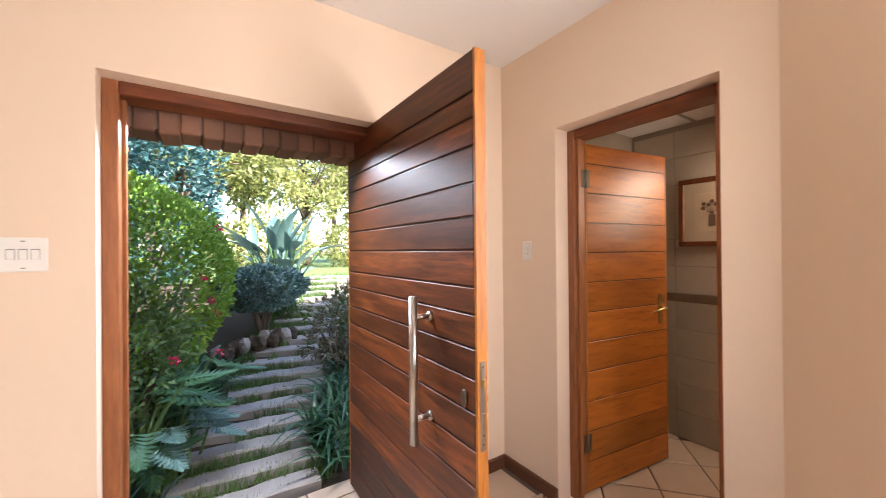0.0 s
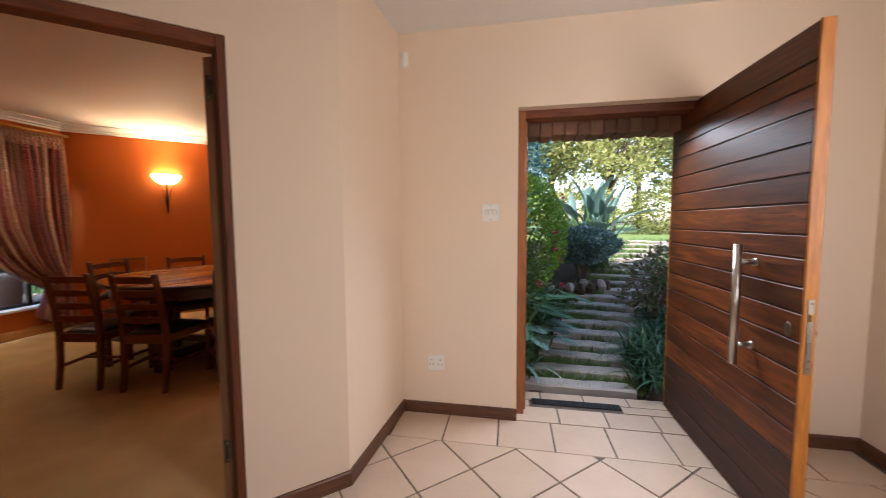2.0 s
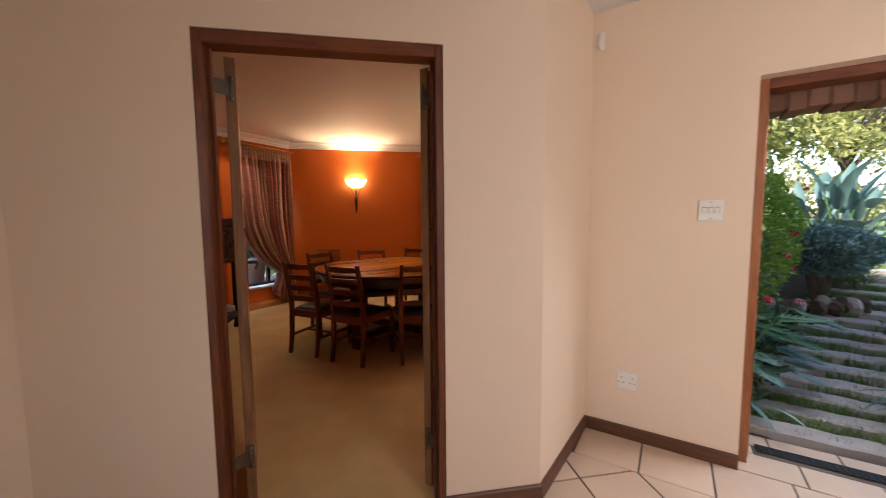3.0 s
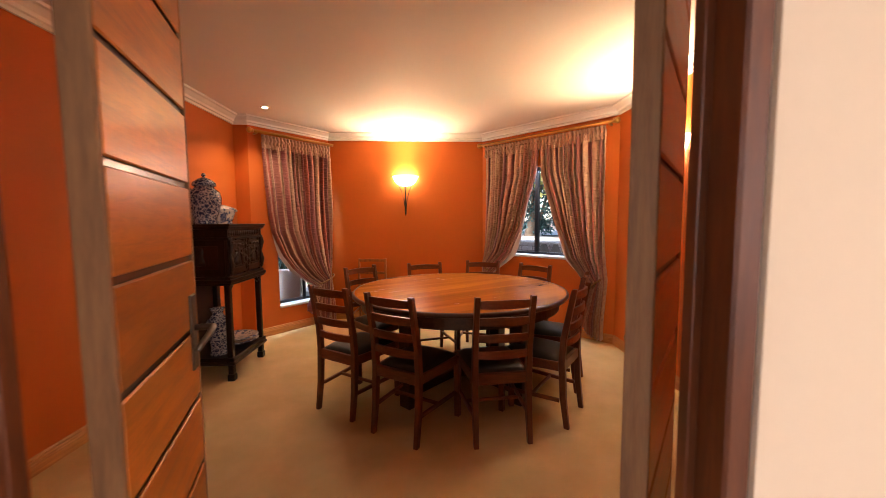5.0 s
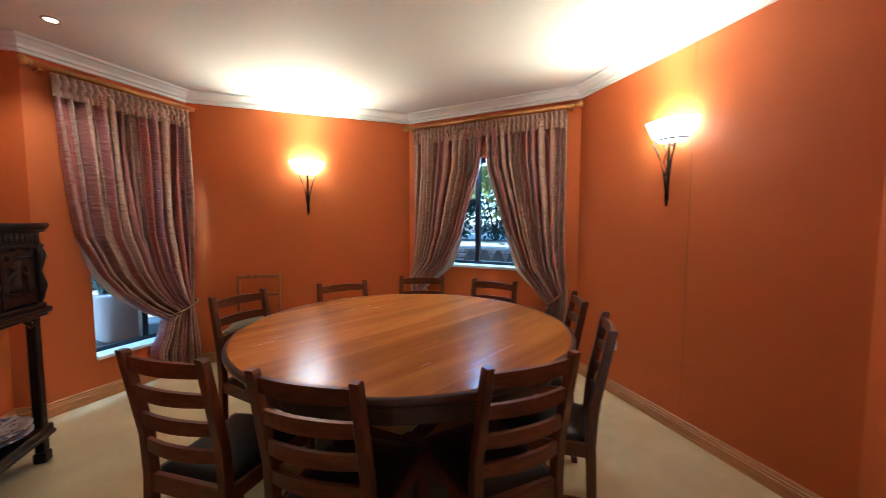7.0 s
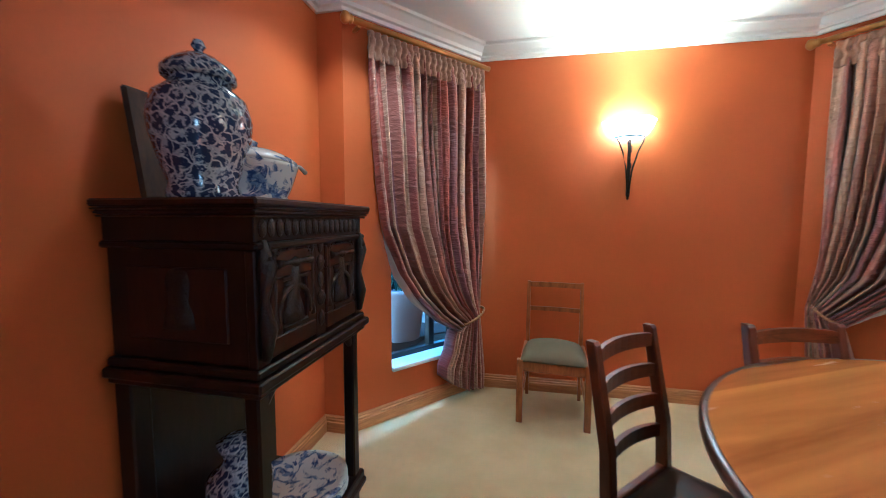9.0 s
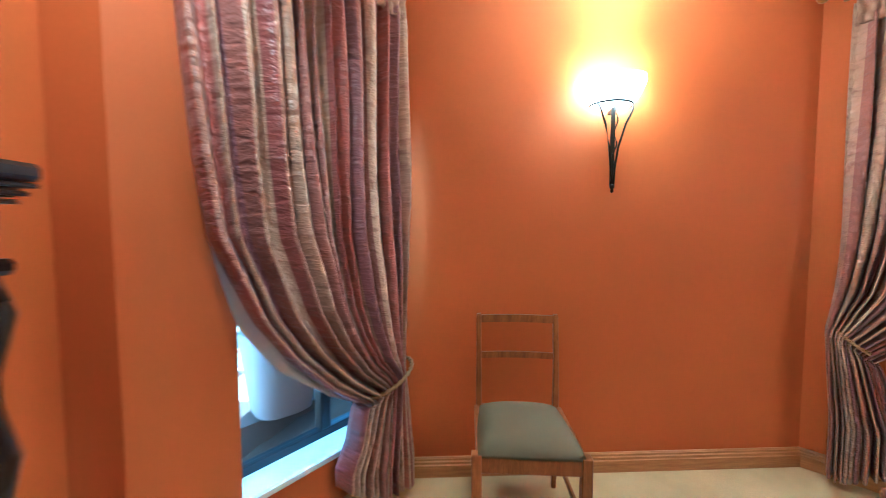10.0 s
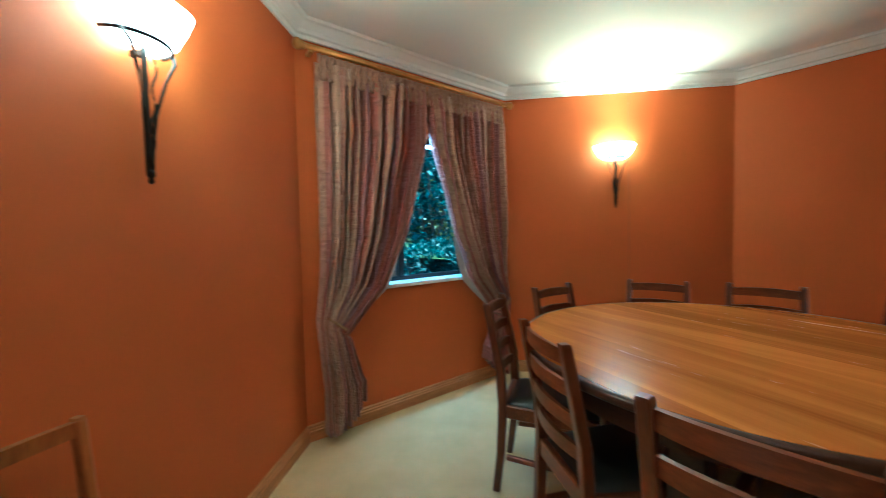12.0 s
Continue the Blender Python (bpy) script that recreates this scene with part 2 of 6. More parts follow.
SOIL = surface("garden_soil", (0.085, 0.060, 0.038), (0.05, 0.037, 0.024), 0.95, big=1.5, fine=30, bump=0.8)
POT = surface("pale_cement_pot", (0.50, 0.47, 0.45), (0.42, 0.39, 0.38), 0.8, big=5, fine=50, bump=0.2)
RUBBER = surface("black_mat", (0.010, 0.010, 0.010), rough=0.7, big=20, fine=150, bump=0.5)
BARK = surface("tree_bark", (0.16, 0.12, 0.09), (0.09, 0.065, 0.045), 0.9, big=6, fine=40, bump=0.7, stretch=(1, 1, 0.3))
MAT_BOARD = surface("picture_mount", (0.56, 0.46, 0.33), rough=0.8, big=8, fine=100, bump=0.05)
PRINT = surface("picture_print", (0.62, 0.50, 0.35), (0.50, 0.38, 0.26), 0.7, big=14, fine=60, bump=0.0)
INK = surface("print_ink", (0.16, 0.09, 0.06), rough=0.8, big=20, fine=80, bump=0.0)
G_DOME = leafy("bright_green_leaves", (0.42, 0.58, 0.07), (0.16, 0.33, 0.04))
G_MID = leafy("garden_green_leaves", (0.20, 0.31, 0.08), (0.07, 0.15, 0.045))
G_DARK = leafy("dark_green_leaves", (0.13, 0.27, 0.11), (0.05, 0.13, 0.065), 0.28)
G_BLUE = leafy("blue_green_leaves", (0.24, 0.38, 0.32), (0.085, 0.17, 0.15), 0.4, 0.15)
G_TREE = leafy("sunlit_tree_leaves", (0.54, 0.52, 0.22), (0.26, 0.30, 0.09), 0.5, 0.45)
G_GRASS = leafy("grass_blades", (0.24, 0.40, 0.10), (0.10, 0.20, 0.05), 0.6, 0.2)
G_DRY = leafy("olive_brown_leaves", (0.30, 0.26, 0.11), (0.13, 0.12, 0.06))
# green foliage with the blue cast of shade put into its colour
G_TEAL = leafy("shade_tinted_leaves", (0.075, 0.20, 0.19), (0.025, 0.08, 0.08), 0.45, 0.15)
PINK = leafy("red_pink_petals", (0.75, 0.05, 0.14), (0.5, 0.02, 0.07))


def porcelain(name):
    m, nodes, links, bsdf = material(name)
    vec = coords(nodes, links, (1, 1, 1))
    v = nodes.new("ShaderNodeTexVoronoi")
    v.inputs["Scale"].default_value = 30
    v.feature = "DISTANCE_TO_EDGE"
    wob = nodes.new("ShaderNodeVectorMath")
    wob.operation = "MULTIPLY_ADD"
    nz = nodes.new("ShaderNodeTexNoise")
    nz.inputs["Scale"].default_value = 30
    links.new(vec, nz.inputs["Vector"])
    links.new(nz.outputs[1], wob.inputs[0])
    wob.inputs[1].default_value = (0.05, 0.05, 0.05)
    links.new(vec, wob.inputs[2])
    links.new(wob.outputs[0], v.inputs["Vector"])
    a = ramp(nodes, links, v.outputs["Distance"], 0.03, 0.10)
    b = ramp(nodes, links, noise_of(nodes, links, vec, 60, 3), 0.53, 0.59)
    col = mixed(nodes, links, a, (0.58, 0.58, 0.58), (0.016, 0.026, 0.075))
    col = mixed(nodes, links, b, col, (0.42, 0.43, 0.47))
    col = mixed(nodes, links, 0.35, col, (0.035, 0.045, 0.085))
    links.new(col, bsdf.inputs["Base Color"])
    bsdf.inputs["Roughness"].default_value = 0.14
    return m


CHINA = porcelain("blue_white_porcelain")


def painted_china(name):
    """Grey-white glaze with broad brushed blue sprays, and thin blue bands."""
    m, nodes, links, bsdf = material(name)
    vec = coords(nodes, links, (1, 1, 1.3))
    big = ramp(nodes, links, noise_of(nodes, links, vec, 17, 4, 0.55, 1.4), 0.50, 0.58)
    fine = ramp(nodes, links, noise_of(nodes, links, vec, 70, 3, 0.6, 0.8), 0.42, 0.60)
    wash = mixed(nodes, links, fine, (0.030, 0.055, 0.16), (0.16, 0.21, 0.34))
    col = mixed(nodes, links, big, (0.52, 0.52, 0.51), wash)
    links.new(col, bsdf.inputs["Base Color"])
    bsdf.inputs["Roughness"].default_value = 0.12
    return m


LADLE = surface("white_glaze", (0.60, 0.58, 0.54), rough=0.15, big=10, fine=60, bump=0.0)
PAINTED = painted_china("brushed_blue_porcelain")


def silk(name):
    """Striped silk: bands across the cloth's width with a woven line and slubs."""
    m, nodes, links, bsdf = material(name)
    uv = nodes.new("ShaderNodeUVMap")
    sep = nodes.new("ShaderNodeSeparateXYZ")
    links.new(uv.outputs[0], sep.inputs[0])
    fr = nodes.new("ShaderNodeMath")
    fr.operation = "FRACT"
    links.new(sep.outputs[0], fr.inputs[0])
    cr = nodes.new("ShaderNodeValToRGB")
    cr.color_ramp.interpolation = "CONSTANT"
    bands = ((0.0, (0.60, 0.40, 0.27)), (0.13, (0.34, 0.12, 0.10)), (0.24, (0.22, 0.085, 0.13)), (0.34, (0.55, 0.37, 0.25)),
             (0.49, (0.44, 0.10, 0.075)), (0.60, (0.46, 0.24, 0.17)), (0.70, (0.26, 0.05, 0.06)), (0.79, (0.64, 0.46, 0.32)), (0.92, (0.28, 0.11, 0.10)))
    el = cr.color_ramp.elements
    for n, (at, c) in enumerate(bands):
        e = el[n] if n < 2 else el.new(at)
        e.position, e.color = at, (*c, 1)
    links.new(fr.outputs[0], cr.inputs[0])
    mp = nodes.new("ShaderNodeMapping")
    mp.inputs["Scale"].default_value = (2.2, 9, 1)
    links.new(uv.outputs[0], mp.inputs[0])
    nz = noise_of(nodes, links, mp.outputs[0], 3.0, 3, 0.6)
    col = mixed(nodes, links, ramp(nodes, links, nz, 0.52, 0.66), cr.outputs[0], (0.20, 0.085, 0.075))
    col = mixed(nodes, links, 0.55, cr.outputs[0], col)
    col = mixed(nodes, links, 0.36, col, (0.32, 0.14, 0.10))
    links.new(col, bsdf.inputs["Base Color"])
    bsdf.inputs["Roughness"].default_value = 0.33
    bsdf.inputs["Sheen Weight"].default_value = 0.1
    bumped(nodes, links, bsdf, nz, 0.9, 0.022)
    return m


SILK = silk("striped_silk")
LINING = surface("pale_curtain_lining", (0.66, 0.62, 0.62), (0.56, 0.53, 0.54), 0.8, big=6, fine=120, bump=0.1)
HEADER = surface("smocked_heading_silk", (0.44, 0.26, 0.165), (0.25, 0.12, 0.085), 0.5, big=40, fine=150, bump=0.3)
ROPE = surface("gold_cord", (0.42, 0.24, 0.09), (0.22, 0.10, 0.04), 0.6, big=60, fine=200, bump=0.4)


def glassy(name):
    m, nodes, links, bsdf = material(name)
    bsdf.inputs["Base Color"].default_value = (0.95, 0.97, 0.97, 1)
    bsdf.inputs["Roughness"].default_value = 0.02
    bsdf.inputs["Transmission Weight"].default_value = 1.0
    bsdf.inputs["IOR"].default_value = 1.05
    return m


GLASS = glassy("window_glass")


def glowing(name, color, strength):
    m, nodes, links, bsdf = material(name)
    bsdf.inputs["Base Color"].default_value = (0.9, 0.85, 0.75, 1)
    bsdf.inputs["Emission Color"].default_value = (*color, 1)
    bsdf.inputs["Emission Strength"].default_value = strength
    return m


BOWL = glowing("lit_alabaster", (1.0, 0.84, 0.60), 7.0)
BULB = glowing("downlight_bulb", (1.0, 0.85, 0.6), 4.0)

# ---- shapes ----


def box(bm, lo, hi, bev=0.0, m=None):
    c = [(a + b) / 2 for a, b in zip(lo, hi)]
    s = [abs(b - a) for a, b in zip(lo, hi)]
    mat = Matrix.Translation(c) @ Matrix.Diagonal((*s, 1))
    made = bmesh.ops.create_cube(bm, size=1, matrix=mat if m is None else m @ mat)["verts"]
    if bev:
        edges = list({e for v in made for e in v.link_edges})
        bmesh.ops.bevel(bm, geom=edges, offset=min(bev, min(s) * 0.45), segments=1, affect="EDGES")
    return bm


def boxed(lo, hi, bev=0.0):
    return box(bmesh.new(), lo, hi, bev)


def tube(bm, pts, radii, seg=8, flat=1.0):
    pts = [Vector(p) for p in pts]
    if isinstance(radii, (int, float)):
        radii = [radii] * len(pts)
    rings = []
    for n, p in enumerate(pts):
        d = (pts[min(n + 1, len(pts) - 1)] - pts[max(n - 1, 0)]).normalized()
        a = d.cross(Vector((0, 0, 1)) if abs(d.z) < 0.95 else Vector((1, 0, 0))).normalized()
        b = d.cross(a)
        rings.append([bm.verts.new(p + radii[n] * (a * math.cos(2 * math.pi * k / seg) + b * flat * math.sin(2 * math.pi * k / seg))) for k in range(seg)])
    for r, q in zip(rings, rings[1:]):
        for k in range(seg):
            bm.faces.new((r[k], r[(k + 1) % seg], q[(k + 1) % seg], q[k]))
    bm.faces.new(rings[0][::-1])
    bm.faces.new(rings[-1])
    return bm


def lathe(bm, profile, seg=32, at=(0, 0, 0), m=None):
    rings = []
    for r, z in profile:
        ring = []
        for k in range(seg):
            a = 2 * math.pi * k / seg
            v = Vector((at[0] + r * math.cos(a), at[1] + r * math.sin(a), at[2] + z))
            ring.append(bm.verts.new(m @ v if m else v))
        rings.append(ring)
    for r, q in zip(rings, rings[1:]):
        for k in range(seg):
            bm.faces.new((r[k], r[(k + 1) % seg], q[(k + 1) % seg], q[k]))
    bm.faces.new(rings[0][::-1])
    bm.faces.new(rings[-1])
    return bm


def mesh_of(bm, name, mat, smooth=False):
    bmesh.ops.recalc_face_normals(bm, faces=bm.faces[:])
    me = bpy.data.meshes.new(name)
    bm.to_mesh(me)
    bm.free()
    me.materials.append(mat)
    if smooth:
        me.shade_smooth()
    return me


def part(name, bm, mat, parent=None, label="", smooth=False, m=None):
    ob = new(name, mesh_of(bm, name, mat, smooth))
    if parent:
        ob.parent = parent
    if m is not None:
        ob.matrix_basis = m
    if label:
        tagged(ob, label)
    return ob


def thing(name, m, label, category, group=""):
    ob = new(name)
    ob.matrix_basis = m
    return tagged(ob, label, category, group)


def setting(name, bm, mat, label, m=None, smooth=False):
    ob = new(name, mesh_of(bm, name, mat, smooth))
    if m is not None:
        ob.matrix_basis = m
    return tagged(ob, label, kind="structure")


def frame_of(a, b):
    """A pose at a whose x runs towards b; y points to the left of that."""
    return pose(a[0], a[1], 0, 0, 0, math.degrees(math.atan2(b[1] - a[1], b[0] - a[0])))


def length(a, b):
    return math.hypot(b[0] - a[0], b[1] - a[1])


def wall_mesh(run, thick, z0, z1, holes=()):
    """A wall along x from 0 to run, its face at y = 0 and its back at y = -thick; holes: (x0, x1, z0, z1)."""
    bm = bmesh.new()
    x = 0.0
    for a, b, lo, hi in sorted(holes):
        if a > x:
            box(bm, (x, -thick, z0), (a, 0, z1))
        if lo > z0:
            box(bm, (a, -thick, z0), (b, 0, lo))
        if hi < z1:
            box(bm, (a, -thick, hi), (b, 0, z1))
        x = b
    if run > x:
        box(bm, (x, -thick, z0), (run, 0, z1))
    return bm


# ---- plan ----
HALL = pose(1.15, 2.22, 0, 0, 0, -42)      # x along the front wall, y out into the garden


def hall_xy(u, v):
    p = HALL @ Vector((u, -v, 0))
    return (p.x, p.y)


HIGH_H, HIGH_D = 2.57, 2.60
FD = 0.025                                 # the carpet lies this much above the hall tiles
HC, HCX = (1.15, 2.22), (0.60, 1.69)
HRC = hall_xy(2.72, 0)
BATH_END = hall_xy(2.72, 1.36)
D_L, D_R = (-2.42, 1.81), (0.50, 1.81)
RE, W2R, SW2, W1S, W1L, NOOK = (1.75, 3.22), (1.822, 5.14), (0.568, 6.478), (-1.568, 6.44), (-2.262, 5.62), (-2.42, 5.62)

# dining room walls, with the room to the left of each run
for n, (a, b, holes, thick) in enumerate((
        (D_L, D_R, ((1.595, 2.56, -0.1, 2.085),), 0.03), (D_R, RE, (), 0.09), (RE, W2R, (), 0.22),
        (W2R, SW2, ((0.30, 1.53, 0.93, 2.08),), 0.22), (SW2, W1S, (), 0.22), (W1S, W1L, ((0.14, 0.77, 0.34, 2.08),), 0.22),
        (W1L, NOOK, (), 0.22), (NOOK, D_L, (), 0.22))):
    names = ("wall_dining_entry", "wall_dining_corner", "wall_dining_east", "wall_dining_window_east", "wall_dining_north", "wall_dining_window_west", "wall_dining_nook", "wall_dining_west")
    setting(names[n], wall_mesh(length(a, b), thick, -0.1, HIGH_D, holes), TERRA, "terracotta painted plaster wall of the dining room", frame_of(a, b))

# hall walls
HB = [HRC, HC, HCX, (-1.47, 1.69), (-2.2, 0.96), (-2.2, -1.8), (0.9, -1.8), (0.9, -0.82), BATH_END, HRC]
hall_names = ("wall_front", "wall_hall_return", "wall_hall_dining", "wall_hall_chamfer", "wall_hall_west", "wall_hall_south", "wall_hall_back", "wall_hall_rear", "wall_hall_bath")
hall_holes = {0: ((0.68, 1.935, -0.1, 2.05),), 2: ((0.46, 1.425, -0.1, 2.085),), 3: ((0.10, 0.95, -0.1, 2.06),), 4: ((1.1, 2.6, 0.75, 2.25),), 7: ((0.15, 0.95, 0.9, 2.2),), 8: ((0.17, 0.935, -0.1, 2.06),)}
hall_thick = {0: 0.22, 1: 0.09, 2: 0.09, 8: 0.12}
for n, (a, b) in enumerate(zip(HB, HB[1:])):
    setting(hall_names[n], wall_mesh(length(a, b), hall_thick.get(n, 0.2), -0.1, HIGH_H, hall_holes.get(n, ())), PLASTER, "smooth cream painted plaster wall of the entrance hall", frame_of(a, b))
# floors and ceilings


def slab(poly, z0, z1):
    bm = bmesh.new()
    low = [bm.verts.new((x, y, z0)) for x, y in poly]
    top = [bm.verts.new((x, y, z1)) for x, y in poly]
    bm.faces.new(low[::-1])
    bm.faces.new(top)
    for k in range(len(poly)):
        bm.faces.new((low[k], low[(k + 1) % len(poly)], top[(k + 1) % len(poly)], top[k]))
    return bm


DINING = [D_L, D_R, RE, W2R, SW2, W1S, W1L, NOOK]


def grown(poly, d):
    """The outline pushed outwards by d."""
    out = []
    for k in range(len(poly)):
        p, q, r = (Vector(poly[(k + j) % len(poly)]) for j in (-1, 0, 1))
        e, f = (q - p).normalized(), (r - q).normalized()
        n1, n2 = Vector((e.y, -e.x)), Vector((f.y, -f.x))
        b = (n1 + n2).normalized()
        out.append(tuple(q + b * d / max(b.dot(n1), 0.3)))
    return out


setting("floor_dining", slab([(x, y if y > 1.9 else 1.745) for x, y in grown(DINING, 0.05)], -0.12, FD), CARPET, "beige cut-pile carpet of the dining room")
setting("ceiling_dining", slab(grown(DINING, 0.08), HIGH_D, HIGH_D + 0.1), CEIL, "smooth white painted ceiling of the dining room")
HALLFLOOR = [(-2.3, -1.9), (1.0, -1.9), (1.0, -1.0), (2.3, -0.9), hall_xy(4.3, 1.5), hall_xy(4.3, -0.1), hall_xy(2.9, -0.05), hall_xy(1.95, -0.05), hall_xy(1.95, -0.44),
             hall_xy(0.74, -0.44), hall_xy(0.74, -0.05), hall_xy(0, -0.05), (0.6, 1.745), (-1.5, 1.745), (-2.3, 1.0)]
setting("floor_hall", slab(HALLFLOOR, -0.12, -0.006), GROUT, "cream tiled hall floor with dark grout joints")
HALLCEIL = [(-2.3, -1.9), (1.0, -1.9), (1.0, -0.9), hall_xy(2.80, 1.4), hall_xy(2.80, -0.1), hall_xy(-0.05, -0.1), (0.56, 1.75), (-1.5, 1.75), (-2.3, 1.0)]
setting("ceiling_hall", slab(HALLCEIL, HIGH_H, HIGH_H + 0.12), CEIL, "plain white painted ceiling of the entrance hall")

# cornice: a stepped cove run round the dining room
CORN = ((0.0, -0.095), (0.018, -0.095), (0.022, -0.075), (0.040, -0.070), (0.046, -0.050), (0.085, -0.022), (0.105, -0.018), (0.110, -0.002), (0.0, -0.002))


def moulding(a, b, profile, z, trim=(0.0, 0.0)):
    """A profile of (out, up) swept along a wall from a to b, the room on its left."""
    bm = bmesh.new()
    run = length(a, b)
    rings = []
    for x, s in ((0.0, trim[0]), (run, trim[1])):
        rings.append([bm.verts.new((x + s * o, o, z + h)) for o, h in profile])
    n = len(profile)
    for k in range(n):
        bm.faces.new((rings[0][k], rings[0][(k + 1) % n], rings[1][(k + 1) % n], rings[1][k]))
    bm.faces.new(rings[0])
    bm.faces.new(rings[1][::-1])
    return bm


def mitre(p, q, r):
    """The slope of the joint at q between walls p-q and q-r."""
    a = math.atan2(r[1] - q[1], r[0] - q[0]) - math.atan2(q[1] - p[1], q[0] - p[0])
    a = (a + math.pi) % (2 * math.pi) - math.pi
    return math.tan(a / 2)


for k in range(len(DINING)):
    p, a, b, c = (DINING[(k + j) % len(DINING)] for j in (-1, 0, 1, 2))
    setting("cornice", moulding(a, b, CORN, HIGH_D, (mitre(p, a, b), -mitre(a, b, c))), CORNICE, "white moulded plaster cornice under the ceiling", frame_of(a, b))

SKIRT_D = ((0.0, 0.0), (0.022, 0.0), (0.022, 0.062), (0.017, 0.066), (0.017, 0.078), (0.011, 0.083), (0.011, 0.092), (0.004, 0.100), (0.0, 0.100))
SKIRT_H = ((0.0, 0.0), (0.014, 0.0), (0.014, 0.070), (0.009, 0.078), (0.0, 0.078))
for k in range(len(DINING)):
    p, a, b, c = (DINING[(k + j) % len(DINING)] for j in (-1, 0, 1, 2))
    t0, t1 = mitre(p, a, b), -mitre(a, b, c)
    if k == 0:
        for x0, x1 in ((0.0, 1.55), (2.60, length(a, b))):
            setting("baseboard", moulding((x0, 0), (x1, 0), SKIRT_D, FD, (t0 if x0 == 0 else 0, t1 if x1 > 2.7 else 0)), BASE_D, "golden varnished timber skirting board", frame_of(a, b) @ pose(x0, 0, 0))
        continue
    setting("baseboard", moulding(a, b, SKIRT_D, FD, (t0, t1)), BASE_D, "golden varnished timber skirting board", frame_of(a, b))
for k, (a, b) in enumerate(zip(HB, HB[1:])):
    run, x = length(a, b), 0.0
    p = HB[-2] if k == 0 else HB[k - 1]
    c = HB[1] if k == len(HB) - 2 else HB[k + 2]
    cuts = [h for h in hall_holes.get(k, ()) if h[2] < 0]
    for h in [*cuts, (run, run, 0, 0)]:
        if h[0] - x > 0.03:
            setting("baseboard", moulding((0, 0), (h[0] - x, 0), SKIRT_H, 0.0, (mitre(p, a, b) if x == 0 else 0, -mitre(a, b, c) if h[0] == run else 0)), BASE_H,
                    "brown stained timber skirting of the hall", frame_of(a, b) @ pose(x, 0, 0))
        x = h[1]

# ---- doors ----


def door_frame(name, m, width, high, depth, back, mat, matx, label, face=0.045, top=None):
    """A timber frame in an opening: two jambs and a head, set back from the wall face."""
    f = thing(name, m, label, "door frame")
    f["kind"] = "structure"
    top = top or face
    part("jamb", boxed((0, -back - depth, 0), (face, -back, high), 0.004), mat, f)
    part("jamb", boxed((width - face, -back - depth, 0), (width, -back, high), 0.004), mat, f)
    part("head", boxed((face, -back - depth, high - top), (width - face, -back, high), 0.004), matx, f)
    part("door_stop", boxed((face, -back - depth * 0.45, 0), (face + 0.014, -back - depth * 0.2, high - top), 0.002), mat, f)
    part("door_stop", boxed((width - face - 0.014, -back - depth * 0.45, 0), (width - face, -back - depth * 0.2, high - top), 0.002), mat, f)
    return f


def planked_leaf(leaf, width, high, thick, joints, mat, edge, groove=0.006, deep=0.007, worn=None, worn_to=0.0):
    """A leaf of horizontal boards on both faces of a core: x 0..width, y 0..thick, z 0..high."""
    part("core", boxed((0.004, deep, 0.004), (width - 0.004, thick - deep, high - 0.004)), TABLEDARK, leaf)
    part("edge_strip", boxed((width - 0.004, 0, 0), (width + 0.008, thick, high), 0.002), edge, leaf, "orange timber edge strip")
    part("edge_strip", boxed((-0.008, 0, 0), (0.004, thick, high), 0.002), edge, leaf)
    z = [0, *joints, high]
    for lo, hi in zip(z, z[1:]):
        for y0, y1 in ((0, deep), (thick - deep, thick)):
            part("board", boxed((0.0045, y0, lo + groove / 2), (width - 0.0045, y1, hi - groove / 2), 0.003), worn if hi < worn_to else mat, leaf)


# front door: a wide pivot leaf standing open at a right angle
F_X = 0.785
door_frame("door_frame", HALL @ pose(F_X, -0.0, 0), 1.255, 2.05, 0.13, -0.21, FRAME_O, FRAME_X, "orange-brown timber frame of the front door", 0.05)
leaf = thing("front_door", HALL @ pose(1.825, 0.36, 0.012, 0, 0, -90), "red-brown planked timber pivot door standing wide open", "door")
LEAF_W = 1.19
planked_leaf(leaf, LEAF_W, 2.035, 0.045, [0.13, 0.25, 0.37, 0.49, 0.61, 0.73, 0.85, 0.96, 1.06, 1.17, 1.26, 1.38, 1.49, 1.60, 1.72, 1.81, 1.895], TEAK, TEAK_EDGE, worn=TEAK_WORN, worn_to=0.40)
PULL_X = LEAF_W - 0.275
bm = tube(bmesh.new(), [(PULL_X, -0.075, 0.66), (PULL_X, -0.075, 1.21)], 0.017, 16)
pull = part("pull_handle", bm, STEEL, leaf, "long brushed steel pull bar", True)
for z in (0.75, 1.13):
    part("stand_off", tube(bmesh.new(), [(PULL_X, -0.075, z), (PULL_X, 0.002, z)], 0.011, 12), STEEL, pull, "", True)
    part("rosette", tube(bmesh.new(), [(PULL_X, -0.010, z), (PULL_X, 0.001, z)], 0.018, 14), STEEL, pull, "", True)
esc = lathe(bmesh.new(), ((0.004, 0), (0.020, 0), (0.022, 0.004), (0.016, 0.008), (0.004, 0.008)), 20, m=Matrix.Translation((LEAF_W - 0.06, 0.001, 0.885)) @ Matrix.Rotation(math.pi / 2, 4, "X") @ Matrix.Diagonal((0.8, 1.5, 1, 1)))
part("keyhole_plate", esc, DULL, leaf, "oval dull metal keyhole plate", True)
plate = part("lock_plate", boxed((LEAF_W + 0.006, 0.011, 0.73), (LEAF_W + 0.0115, 0.034, 1.02), 0.002), STEEL, leaf, "long steel lock face plate")
